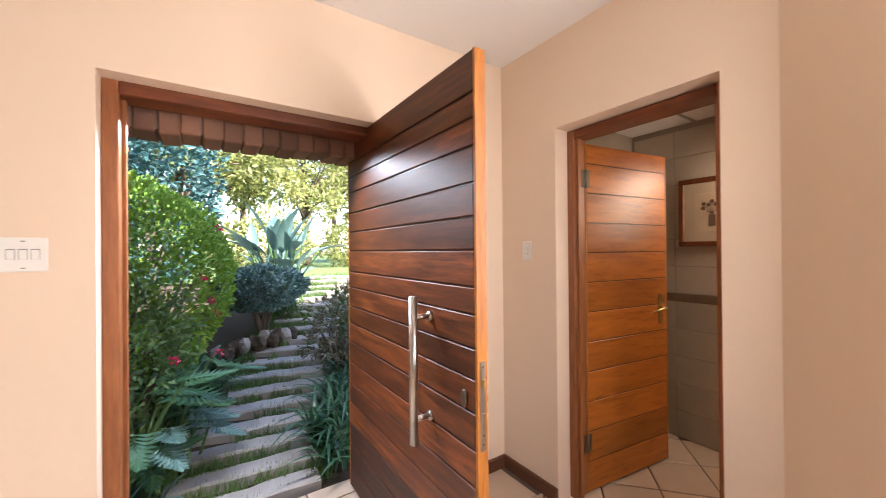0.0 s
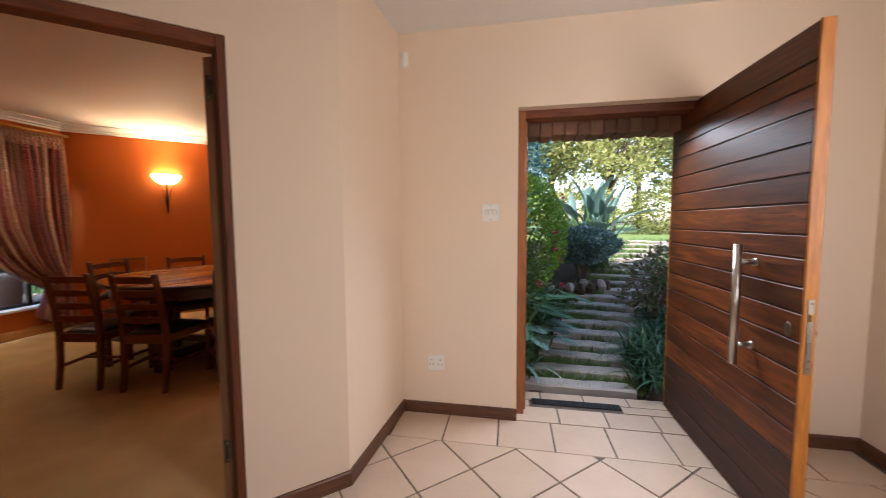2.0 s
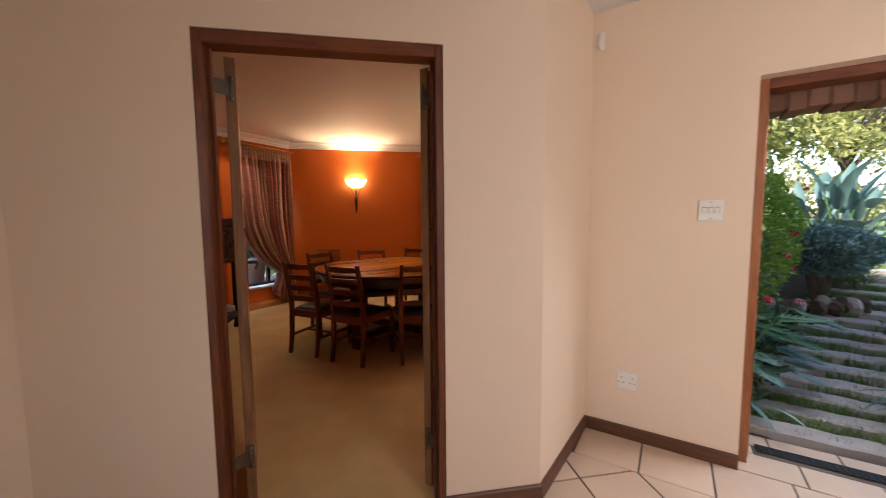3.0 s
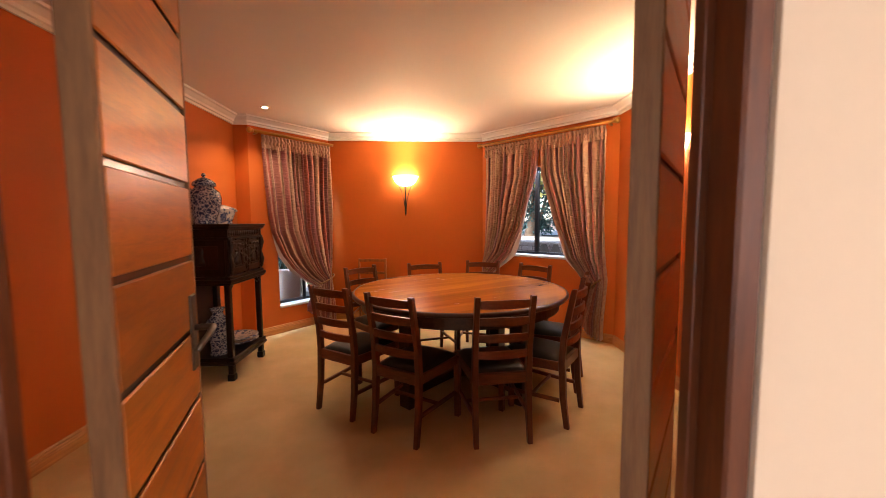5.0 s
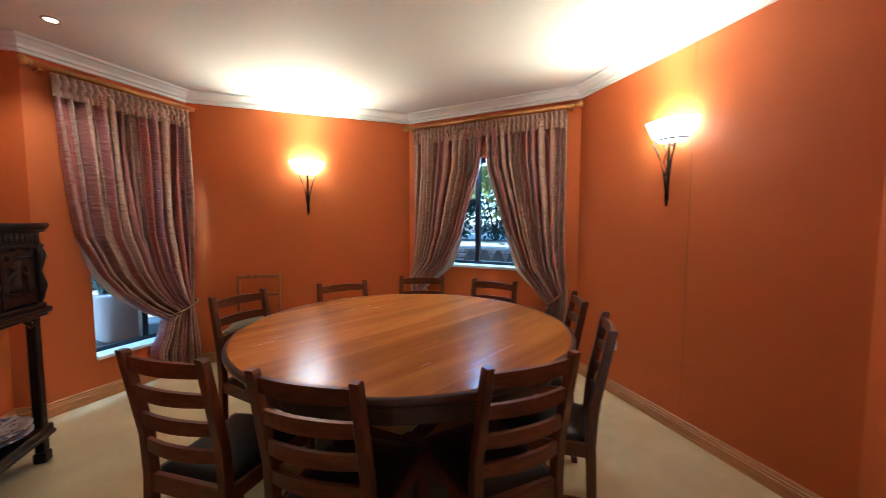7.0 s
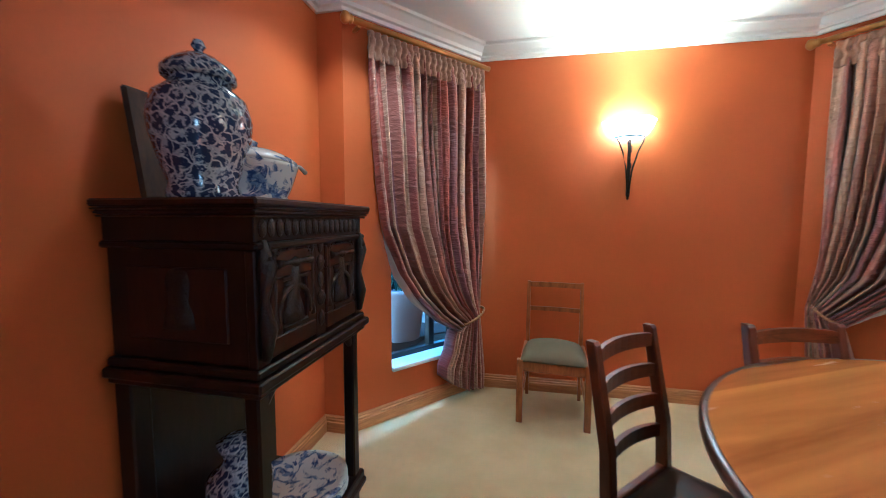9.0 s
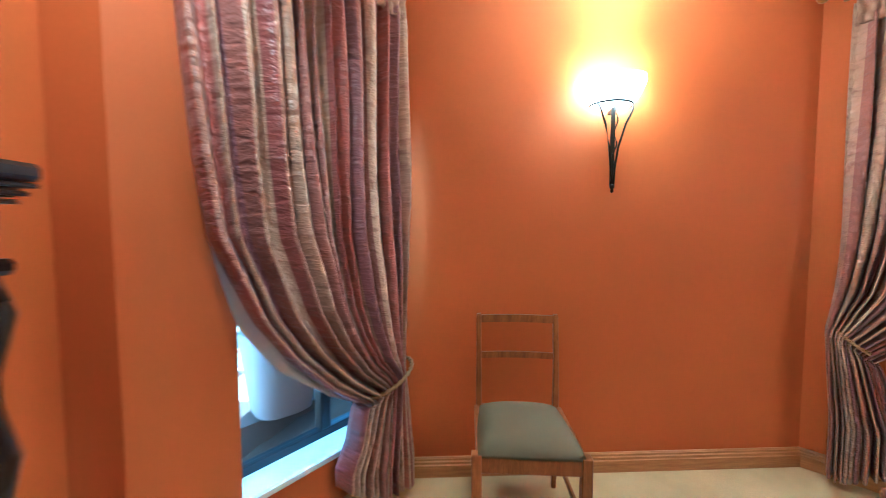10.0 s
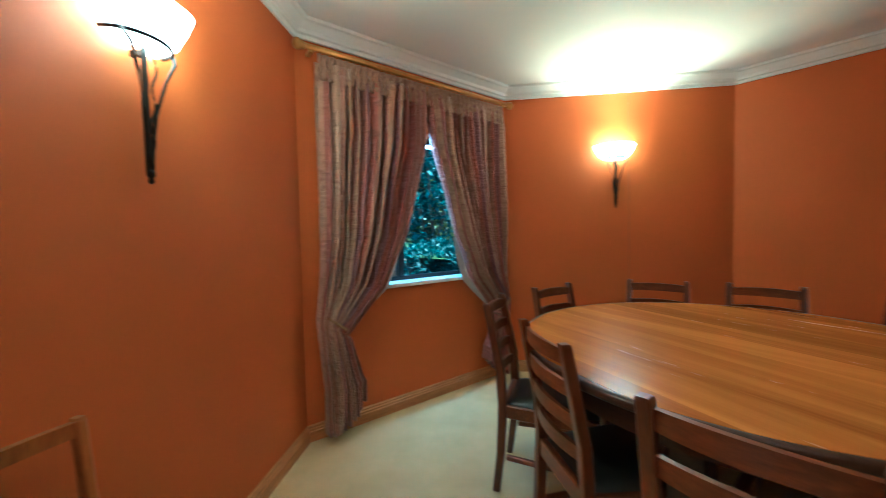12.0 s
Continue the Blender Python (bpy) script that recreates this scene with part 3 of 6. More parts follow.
part("latch", boxed((LEAF_W + 0.010, 0.015, 0.935), (LEAF_W + 0.020, 0.030, 0.965), 0.003), BRASS, plate)
part("dead_bolt", boxed((LEAF_W + 0.010, 0.015, 0.81), (LEAF_W + 0.014, 0.030, 0.855), 0.002), STEEL, plate)
for z in (0.75, 0.78, 1.0):
    part("screw", boxed((LEAF_W + 0.011, 0.019, z), (LEAF_W + 0.013, 0.026, z + 0.007), 0.002), DULL, plate)
part("thumb_turn", tube(bmesh.new(), [(LEAF_W - 0.02, 0.044, 0.885), (LEAF_W - 0.02, 0.062, 0.885)], 0.011, 12), BRASS, leaf, "", True)

# bathroom door: in the side wall, its leaf swung inwards
BM = frame_of(BATH_END, HRC)
door_frame("door_frame", BM @ pose(0.17, 0, 0), 0.765, 2.055, 0.11, 0.10, FRAME_O, FRAME_X, "orange-brown timber frame of the bathroom door", 0.045)
bath_leaf = thing("bathroom_door", HALL @ pose(2.925, -0.475, 0.012, 0, 0, -7), "golden varnished planked timber door standing ajar", "door")
planked_leaf(bath_leaf, 0.725, 1.985, 0.04, [0.17 * k for k in range(1, 12)], TEAK_GOLD, TEAK_EDGE, 0.005, 0.005)


def lever(leaf, x, z, y, side, to, mat=BRASS):
    """A lever handle on its plate; side -1 or 1: the face it stands on; to: which way the lever points."""
    pl = part("handle_plate", boxed((x - 0.020, min(y, y + side * 0.006), z - 0.105), (x + 0.020, max(y, y + side * 0.006), z + 0.085), 0.002), mat, leaf, "worn brass handle plate")
    pts = [(x, y, z), (x, y + side * 0.035, z), (x + to * 0.006, y + side * 0.046, z), (x + to * 0.05, y + side * 0.050, z - 0.002), (x + to * 0.11, y + side * 0.046, z - 0.010), (x + to * 0.125, y + side * 0.040, z - 0.022)]
    part("lever", tube(bmesh.new(), pts, [0.008, 0.008, 0.009, 0.008, 0.007, 0.005], 10), mat, pl, "", True)
    return pl


lever(bath_leaf, 0.66, 1.0, 0.0, -1, -1)


def butt_hinge(leaf, x, y, z, spread):
    h = part("hinge", tube(bmesh.new(), [(x, y, z - 0.05), (x, y, z + 0.05)], 0.007, 10), DULL, leaf, "dull metal butt hinge", True)
    part("hinge_leaf", boxed((x, y - 0.002, z - 0.05), (x + spread, y + 0.002, z + 0.05)), DULL, h)
    part("hinge_leaf", boxed((x - spread, y - 0.002, z - 0.05), (x, y + 0.002, z + 0.05)), DULL, h)


for z in (0.28, 1.78):
    butt_hinge(bath_leaf, -0.012, -0.006, z, 0.03)

# dining room: a pair of doors folded back into the room on long parliament hinges
door_frame("door_frame", pose(-0.825, 1.69, 0), 0.965, 2.085, 0.085, -0.09, FRAME, FRAME_X, "dark red timber frame of the dining room doors", 0.034, 0.052)


def parliament_hinge(leaf, z, reach):
    """A tall plate on the leaf's edge and an arm across the gap to the jamb; reach: the jamb's side of the arm in the leaf's plan."""
    h = part("hinge", boxed((-0.012, 0.006, z - 0.055), (-0.008, 0.034, z + 0.055), 0.001), DULL, leaf, "dull metal parliament hinge")
    run = Vector((reach[0] + 0.010, reach[1] - 0.02))
    m = Matrix.Translation((-0.010, 0.02, z)) @ Matrix.Rotation(math.atan2(run.y, run.x), 4, "Z")
    part("hinge_arm", box(bmesh.new(), (0, -0.002, -0.030), (run.length, 0.002, 0.030), 0.001, m), DULL, h)
    part("knuckle", tube(bmesh.new(), [(-0.013, 0.02, z - 0.05), (-0.013, 0.02, z + 0.05)], 0.007, 10), DULL, h, "", True)
    for dz in (-0.04, 0.04):
        part("screw", tube(bmesh.new(), [(-0.0115, 0.013, z + dz), (-0.0135, 0.013, z + dz)], 0.004, 8), STEEL, h, "", True)


for side in (0, 1):
    m = pose(-0.726, 1.85, 0.034, 0, 0, 108) if side == 0 else pose(0.093, 1.822, 0.034, 0, 0, 50)
    dl = thing("dining_door", m, "dark red planked timber door leaf folded back", "door", "dining room double doors")
    planked_leaf(dl, 0.43, 2.005, 0.04, [0.182 * k for k in range(1, 11)], DOORWOOD, DOOREDGE, 0.014, 0.008)
    for z in (0.25, 1.875):
        parliament_hinge(dl, z, (-0.045, 0.085) if side == 0 else (-0.020, -0.045))
    lever(dl, 0.385, 1.10, 0.04 if side else 0.0, 1 if side else -1, -1, DULL)

# the door of the next room, past the chamfered corner
CM = frame_of((-1.47, 1.69), (-2.2, 0.96))
door_frame("door_frame", CM @ pose(0.10, 0, 0), 0.85, 2.06, 0.16, 0.02, FRAME, FRAME_X, "dark red timber frame of a closed door", 0.07)
nd = thing("passage_door", CM @ pose(0.175, -0.14, 0.012), "closed dark red planked timber door", "door")
planked_leaf(nd, 0.70, 1.97, 0.04, [0.2 * k for k in range(1, 10)], TEAK, FRAME)

# ---- bathroom beyond the hall ----
setting("wall_bath_back", boxed((4.04, -1.6, -0.1), (4.2, 0.2, 2.45)), BATHGROUT, "bathroom wall behind its tiles", HALL)
setting("wall_bath_side", boxed((2.84, -0.13, -0.1), (4.04, 0.2, 2.45)), BATHGROUT, "bathroom side wall", HALL)
setting("wall_bath_end", boxed((2.84, -1.75, -0.1), (4.2, -1.6, 2.45)), PLASTER, "bathroom end wall", HALL)
setting("ceiling_bath", boxed((2.84, -1.75, 2.30), (4.2, 0.2, 2.4)), CEIL, "white panelled bathroom ceiling", HALL)
part("panel_joint", boxed((2.84, -0.60, 2.294), (4.04, -0.58, 2.301)), GREYPL, bpy.data.objects["ceiling_bath"], m=None)

# ---- windows ----


def window(name, m, x0, x1, z0, z1, thick, bars, label):
    w = thing(name, m, label, "window")
    w["kind"] = "structure"
    f = 0.045
    y0, y1 = -thick + 0.05, -thick + 0.10
    for lo, hi in (((x0, y0, z0), (x0 + f, y1, z1)), ((x1 - f, y0, z0), (x1, y1, z1)), ((x0 + f, y0, z0), (x1 - f, y1, z0 + f)), ((x0 + f, y0, z1 - f), (x1 - f, y1, z1))):
        part("window_frame", boxed(lo, hi, 0.004), BLACKFR, w, "black metal window frame")
    xs = [x0 + f, *bars, x1 - f]
    for b in bars:
        part("mullion", boxed((b - 0.024, y0 - 0.004, z0 + f), (b + 0.024, y1 + 0.004, z1 - f), 0.004), BLACKFR, w, "black metal mullion")
    for a, b in zip(xs, xs[1:]):
        g = part("pane", boxed((a, y0 + 0.022, z0 + f), (b, y0 + 0.028, z1 - f)), GLASS, w, "clear glass pane")
        g.visible_shadow = False
    part("window_sill", boxed((x0 - 0.0, y1, z0 - 0.018), (x1, 0.022, z0 + 0.014), 0.006), SILL, w, "white painted window sill")
    return w


W2M, W1M = frame_of(W2R, SW2), frame_of(W1S, W1L)
W2LEN, W1LEN = length(W2R, SW2), length(W1S, W1L)
window("window_1", W2M, 0.30, 1.53, 0.945, 2.08, 0.22, (1.047,), "black framed window with a white sill")
window("window_2", W1M, 0.14, 0.77, 0.35, 2.08, 0.22, (0.36,), "tall black framed window with a low white sill")
# the hall's two windows are out of view, added to hold its fill lamps
window("fill_window_west", frame_of((-2.2, 0.96), (-2.2, -1.8)), 1.1, 2.6, 0.75, 2.25, 0.2, (1.85,), "added unseen hall window holding a fill lamp")
window("fill_window_rear", frame_of(HB[7], HB[8]), 0.15, 0.95, 0.9, 2.2, 0.2, (), "added unseen side window of the hall holding a fill lamp")

# ---- dining table ----
TC = (0.025, 4.33)
TABLE_H, TABLE_R = 0.811, 0.88
GRAIN = 28
table = thing("dining_table", pose(*TC, FD, 0, 0, GRAIN), "large round polished red-brown timber dining table", "table")


def plank_slice(y0, y1, r, z0, z1, seg=14):
    """The strip of a round top between y0 and y1."""
    bm = bmesh.new()
    ys = [y0 + (y1 - y0) * k / seg for k in range(seg + 1)]
    edge = [(math.sqrt(max(r * r - y * y, 0)), y) for y in ys]
    pts = edge + [(-x, y) for x, y in edge[::-1]]
    low = [bm.verts.new((x, y, z0)) for x, y in pts]
    top = [bm.verts.new((x, y, z1)) for x, y in pts]
    bm.faces.new(low[::-1])
    bm.faces.new(top)
    for k in range(len(pts)):
        bm.faces.new((low[k], low[(k + 1) % len(pts)], top[(k + 1) % len(pts)], top[k]))
    bmesh.ops.remove_doubles(bm, verts=bm.verts[:], dist=0.0005)
    return bm


cuts = [-0.845, -0.69, -0.52, -0.37, -0.19, -0.03, 0.14, 0.29, 0.47, 0.62, 0.75, 0.845]
for a, b in zip(cuts, cuts[1:]):
    part("top_board", plank_slice(a, b, TABLE_R - 0.02, TABLE_H - 0.03, TABLE_H), TABLEWOOD, table)
rim = lathe(bmesh.new(), ((TABLE_R - 0.021, -0.032), (TABLE_R - 0.006, -0.032), (TABLE_R, -0.024), (TABLE_R, -0.008), (TABLE_R - 0.006, -0.001), (TABLE_R - 0.021, -0.001)), 96, (0, 0, TABLE_H))
part("rim", rim, TABLEDARK, table, "dark moulded table rim", True)
bm = lathe(bmesh.new(), ((TABLE_R - 0.10, -0.125), (TABLE_R - 0.07, -0.125), (TABLE_R - 0.07, -0.031), (TABLE_R - 0.10, -0.031)), 72, (0, 0, TABLE_H))
part("apron", bm, TABLEDARK, table, "dark curved apron")
for k in range(4):
    a = math.radians(17 + 90 * k)
    x, y = 0.58 * math.cos(a), 0.58 * math.sin(a)
    leg = box(bmesh.new(), (-0.055, -0.055, 0), (0.055, 0.055, TABLE_H - 0.03), 0.008, Matrix.Translation((x, y, 0)) @ Matrix.Rotation(a, 4, "Z"))
    part("leg", leg, TABLEDARK, table)
    bar = box(bmesh.new(), (0.03, -0.03, 0.07), (0.53, 0.03, 0.14), 0.006, Matrix.Rotation(a, 4, "Z"))
    part("stretcher", bar, TABLEDARK, table)
part("hub", box(bmesh.new(), (-0.06, -0.06, 0.06), (0.06, 0.06, 0.15), 0.01), TABLEDARK, table)

# ---- dining chairs ----


def curved_rail(x0, x1, y, z, high, thick, bow, rise=0.0, seg=8):
    bm = bmesh.new()
    rings = []
    for k in range(seg + 1):
        f = k / seg
        x = x0 + (x1 - x0) * f
        c = 1 - (2 * f - 1) ** 2
        o = y - bow * c
        hz = high + rise * c
        rings.append([bm.verts.new(p) for p in ((x, o - thick / 2, z), (x, o + thick / 2, z), (x, o + thick / 2, z + hz), (x, o - thick / 2, z + hz))])
    for r, q in zip(rings, rings[1:]):
        for j in range(4):
            bm.faces.new((r[j], r[(j + 1) % 4], q[(j + 1) % 4], q[j]))
    bm.faces.new(rings[0][::-1])
    bm.faces.new(rings[-1])
    bmesh.ops.bevel(bm, geom=[e for e in bm.edges if len(e.link_faces) == 2 and e.calc_face_angle(0) > 0.9], offset=0.003, segments=1, affect="EDGES")
    return bm


def back_post(x, high, w, d, rake):
    """A back leg and post in one, square in section, raked back above the seat and below it."""
    bm = bmesh.new()
    rings = []
    for z, off, s in ((0, -0.5 * rake, 0.85), (0.20, -0.15 * rake, 1.0), (0.44, 0, 1.05), (0.60, -0.12 * rake, 1.0), (high - 0.01, -0.95 * rake, 0.9), (high, -rake, 0.7)):
        rings.append([bm.verts.new((x + a * w / 2 * s, off + b * d / 2 * s, z)) for a, b in ((-1, -1), (1, -1), (1, 1), (-1, 1))])
    for r, q in zip(rings, rings[1:]):
        for j in range(4):
            bm.faces.new((r[j], r[(j + 1) % 4], q[(j + 1) % 4], q[j]))
    bm.faces.new(rings[0][::-1])
    bm.faces.new(rings[-1])
    bmesh.ops.bevel(bm, geom=[e for e in bm.edges if abs((e.verts[0].co - e.verts[1].co).z) > 0.05], offset=0.004, segments=1, affect="EDGES")
    return bm


def cushion(w0, w1, d, z, thick, dome):
    """A padded seat, w0 wide behind and w1 in front, domed at its middle."""
    bm = bmesh.new()
    n = 12
    grid = []
    for j in range(n + 1):
        row = []
        for k in range(n + 1):
            a, b = 2 * k / n - 1, 2 * j / n - 1
            sq = (1 - abs(a) ** 5) * (1 - abs(b) ** 5)
            w = (w0 + (w1 - w0) * j / n) / 2
            sx = a * (1 - 0.04 * b * b)
            row.append(bm.verts.new((sx * w, d * (j / n), z + thick * sq ** 0.4 + dome * (1 - a * a) * (1 - b * b))))
        grid.append(row)
    for j in range(n):
        for k in range(n):
            bm.faces.new((grid[j][k], grid[j][k + 1], grid[j + 1][k + 1], grid[j + 1][k]))
    rim = [grid[0][k] for k in range(n + 1)] + [grid[j][n] for j in range(1, n + 1)] + [grid[n][k] for k in range(n - 1, -1, -1)] + [grid[j][0] for j in range(n - 1, 0, -1)]
    low = [bm.verts.new((v.co.x, v.co.y, z - 0.012)) for v in rim]
    for k in range(len(rim)):
        bm.faces.new((rim[k], low[k], low[(k + 1) % len(rim)], rim[(k + 1) % len(rim)]))
    bm.faces.new(low)
    return bm


CH_H = 0.932


def ladder_chair(m, label):
    """Back posts at y = 0, the seat towards +y."""
    c = thing("dining_chair", m, label, "chair", "chairs round the table")
    for x in (-0.170, 0.170):
        part("back_post", back_post(x, CH_H, 0.036, 0.040, 0.075), CHAIRWOOD, c)
    for x in (-0.205, 0.205):
        part("leg", box(bmesh.new(), (x - 0.019, 0.40, 0), (x + 0.019, 0.438, 0.44), 0.004), CHAIRWOOD, c)
    for n, z in enumerate((0.545, 0.650, 0.755, 0.860)):
        y = -0.075 * (z - 0.44) / 0.50 * 0.95
        part("slat", curved_rail(-0.156, 0.156, y, z, 0.044 if n < 3 else 0.046, 0.016, 0.026, 0.006), CHAIRRAIL, c)
    part("back_rail", boxed((-0.155, -0.014, 0.375), (0.155, 0.014, 0.445), 0.004), CHAIRRAIL, c)
    part("front_rail", boxed((-0.19, 0.405, 0.375), (0.19, 0.433, 0.44), 0.004), CHAIRRAIL, c)
    for s in (-1, 1):
        slant = Matrix.Translation((s * 0.170, 0, 0)) @ Matrix.Rotation(-s * math.atan2(0.033, 0.42), 4, "Z")
        part("side_rail", box(bmesh.new(), (-0.012, 0.018, 0.378), (0.012, 0.402, 0.44), 0.004, slant), CHAIRRAIL, c)
        part("stretcher", box(bmesh.new(), (-0.010, 0.014, 0.165), (0.010, 0.402, 0.19), 0.003, slant), CHAIRRAIL, c)
    part("cross_stretcher", boxed((-0.178, 0.19, 0.168), (0.178, 0.21, 0.188), 0.003), CHAIRRAIL, c)
    part("seat", cushion(0.345, 0.41, 0.42, 0.440, 0.028, 0.014), LEATHER, c, "dark padded leather seat", True, pose(0, 0.018, 0))
    return c


# each: the middle of the back at the floor, and the way the chair is turned
SEATS = ((-0.893, 3.865, -34.0), (-0.445, 3.531, -33.9), (0.203, 3.44, 5.5), (0.739, 3.712, 51.5), (0.985, 4.207, 60.6), (0.803, 4.87, 130.2), (0.364, 5.243, 163.9), (-0.248, 5.111, -165.8), (-0.855, 4.887, -134.5))
first = None
for x, y, turn in SEATS:
    if first is None:
        first = ladder_chair(pose(x, y, FD, 0, 0, turn), "dark red-brown ladder-back dining chair with a black leather seat")
    else:
        copy_thing(first, pose(x, y, FD, 0, 0, turn))

# ---- the lone chair by the north wall ----
side = thing("side_chair", pose(-0.995, 6.345, FD, 0, 0, 175), "pale brown open-backed chair with an olive cloth seat", "chair")
for x in (-0.185, 0.185):
    part("back_post", back_post(x, 0.862, 0.026, 0.030, 0.03), PALECHAIR, side)
    part("leg", box(bmesh.new(), (x * 1.12 - 0.02, 0.375, 0), (x * 1.12 + 0.02, 0.415, 0.42), 0.004), PALECHAIR, side)
    s = 1 if x > 0 else -1
    part("side_rail", boxed((s * 0.197 - 0.011, 0.012, 0.355), (s * 0.197 + 0.011, 0.38, 0.42), 0.003), PALECHAIR, side)
    part("stretcher", boxed((s * 0.195 - 0.008, 0.010, 0.16), (s * 0.195 + 0.008, 0.38, 0.183), 0.003), PALECHAIR, side)
part("top_rail", curved_rail(-0.185, 0.185, -0.026, 0.819, 0.036, 0.018, 0.02), PALECHAIR, side)
part("mid_rail", curved_rail(-0.18, 0.18, -0.015, 0.645, 0.030, 0.014, 0.015), PALECHAIR, side)
part("back_rail", boxed((-0.18, -0.010, 0.36), (0.18, 0.012, 0.42), 0.003), PALECHAIR, side)
part("front_rail", boxed((-0.19, 0.382, 0.345), (0.19, 0.408, 0.42), 0.003), PALECHAIR, side)
part("seat", cushion(0.375, 0.42, 0.40, 0.42, 0.03, 0.045), OLIVE, side, "domed olive cloth seat", True, pose(0, 0.012, 0))

# ---- carved cabinet ----
CAB = thing("carved_cabinet", pose(-2.40, 4.745, FD, 0, 0, 0), "black carved oak court cupboard on turned legs with an open shelf", "cabinet")
CW, CD, CT = 0.315, 0.485, 1.363      # half width along y, depth along x, height


def cabbox(name, lo, hi, bev=0.004, mat=OAK, label="", parent=None):
    return part(name, boxed(lo, hi, bev), mat, parent or CAB, label)


cabbox("top", (-0.005, -CW - 0.03, CT - 0.022), (CD + 0.035, CW + 0.03, CT), 0.006, OAKRED, "moulded oak top")
cabbox("top_moulding", (0, -CW - 0.018, CT - 0.042), (CD + 0.022, CW + 0.018, CT - 0.022), 0.006)
cabbox("frieze", (0, -CW, CT - 0.115), (CD + 0.002, CW, CT - 0.042), 0.003)
for k in range(17):
    y = -CW + 0.03 + k * (2 * CW - 0.06) / 16
    arch = lathe(bmesh.new(), ((0.002, 0.009), (0.010, 0.008), (0.015, 0.004), (0.016, 0)), 12, m=Matrix.Translation((CD + 0.001, y, CT - 0.078)) @ Matrix.Diagonal((1, 1, 1.7, 1)) @ Matrix.Rotation(math.pi / 2, 4, "Y"))
    part("lunette", arch, CARVED, CAB)
cabbox("moulding", (0, -CW - 0.012, CT - 0.135), (CD + 0.016, CW + 0.012, CT - 0.115), 0.006)
BZ0, BZ1 = 0.915, CT - 0.135
cabbox("body", (0, -CW + 0.01, BZ0), (CD - 0.03, CW - 0.01, BZ1), 0.003)
for s in (-1, 1):
    cabbox("corner_stile", (CD - 0.03, s * CW - (0.055 if s > 0 else 0), BZ0), (CD, s * CW + (0.055 if s < 0 else 0), BZ1), 0.004)
    carve = tube(bmesh.new(), [(CD + 0.004, s * (CW - 0.028), BZ0 + 0.02), (CD + 0.014, s * (CW - 0.028), BZ0 + 0.10), (CD + 0.004, s * (CW - 0.028), BZ0 + 0.18), (CD + 0.016, s * (CW - 0.028), BZ0 + 0.27), (CD + 0.005, s * (CW - 0.028), BZ0 + 0.34), (CD + 0.016, s * (CW - 0.028), BZ1 - 0.03)],
                 [0.014, 0.024, 0.012, 0.026, 0.012, 0.022], 8)
    part("carved_scroll", carve, CARVED, CAB, "carved scroll pilaster", True)
for k in range(3):
    cabbox("fillet", (0, -CW - 0.026 + 0.006 * k, CT - 0.030 - 0.010 * k), (CD + 0.031 - 0.006 * k, CW + 0.026 - 0.006 * k, CT - 0.024 - 0.010 * k), 0.002, OAKRED)
for k, (r, zc) in enumerate(((0.020, 0.06), (0.026, 0.13), (0.018, 0.19), (0.024, 0.25), (0.017, 0.31))):
    knot = lathe(bmesh.new(), ((0.002, -0.03), (r * 0.6, -0.022), (r, 0.0), (r * 0.7, 0.018), (0.002, 0.028)), 10, m=Matrix.Translation((CD - 0.002, 0, BZ0 + zc)) @ Matrix.Diagonal((0.55, 1, 1, 1)))
    part("carved_knot", knot, CARVED, CAB, "", True)
cabbox("middle_stile", (CD - 0.03, -0.03, BZ0), (CD - 0.002, 0.03, BZ1), 0.003, OAKRED)
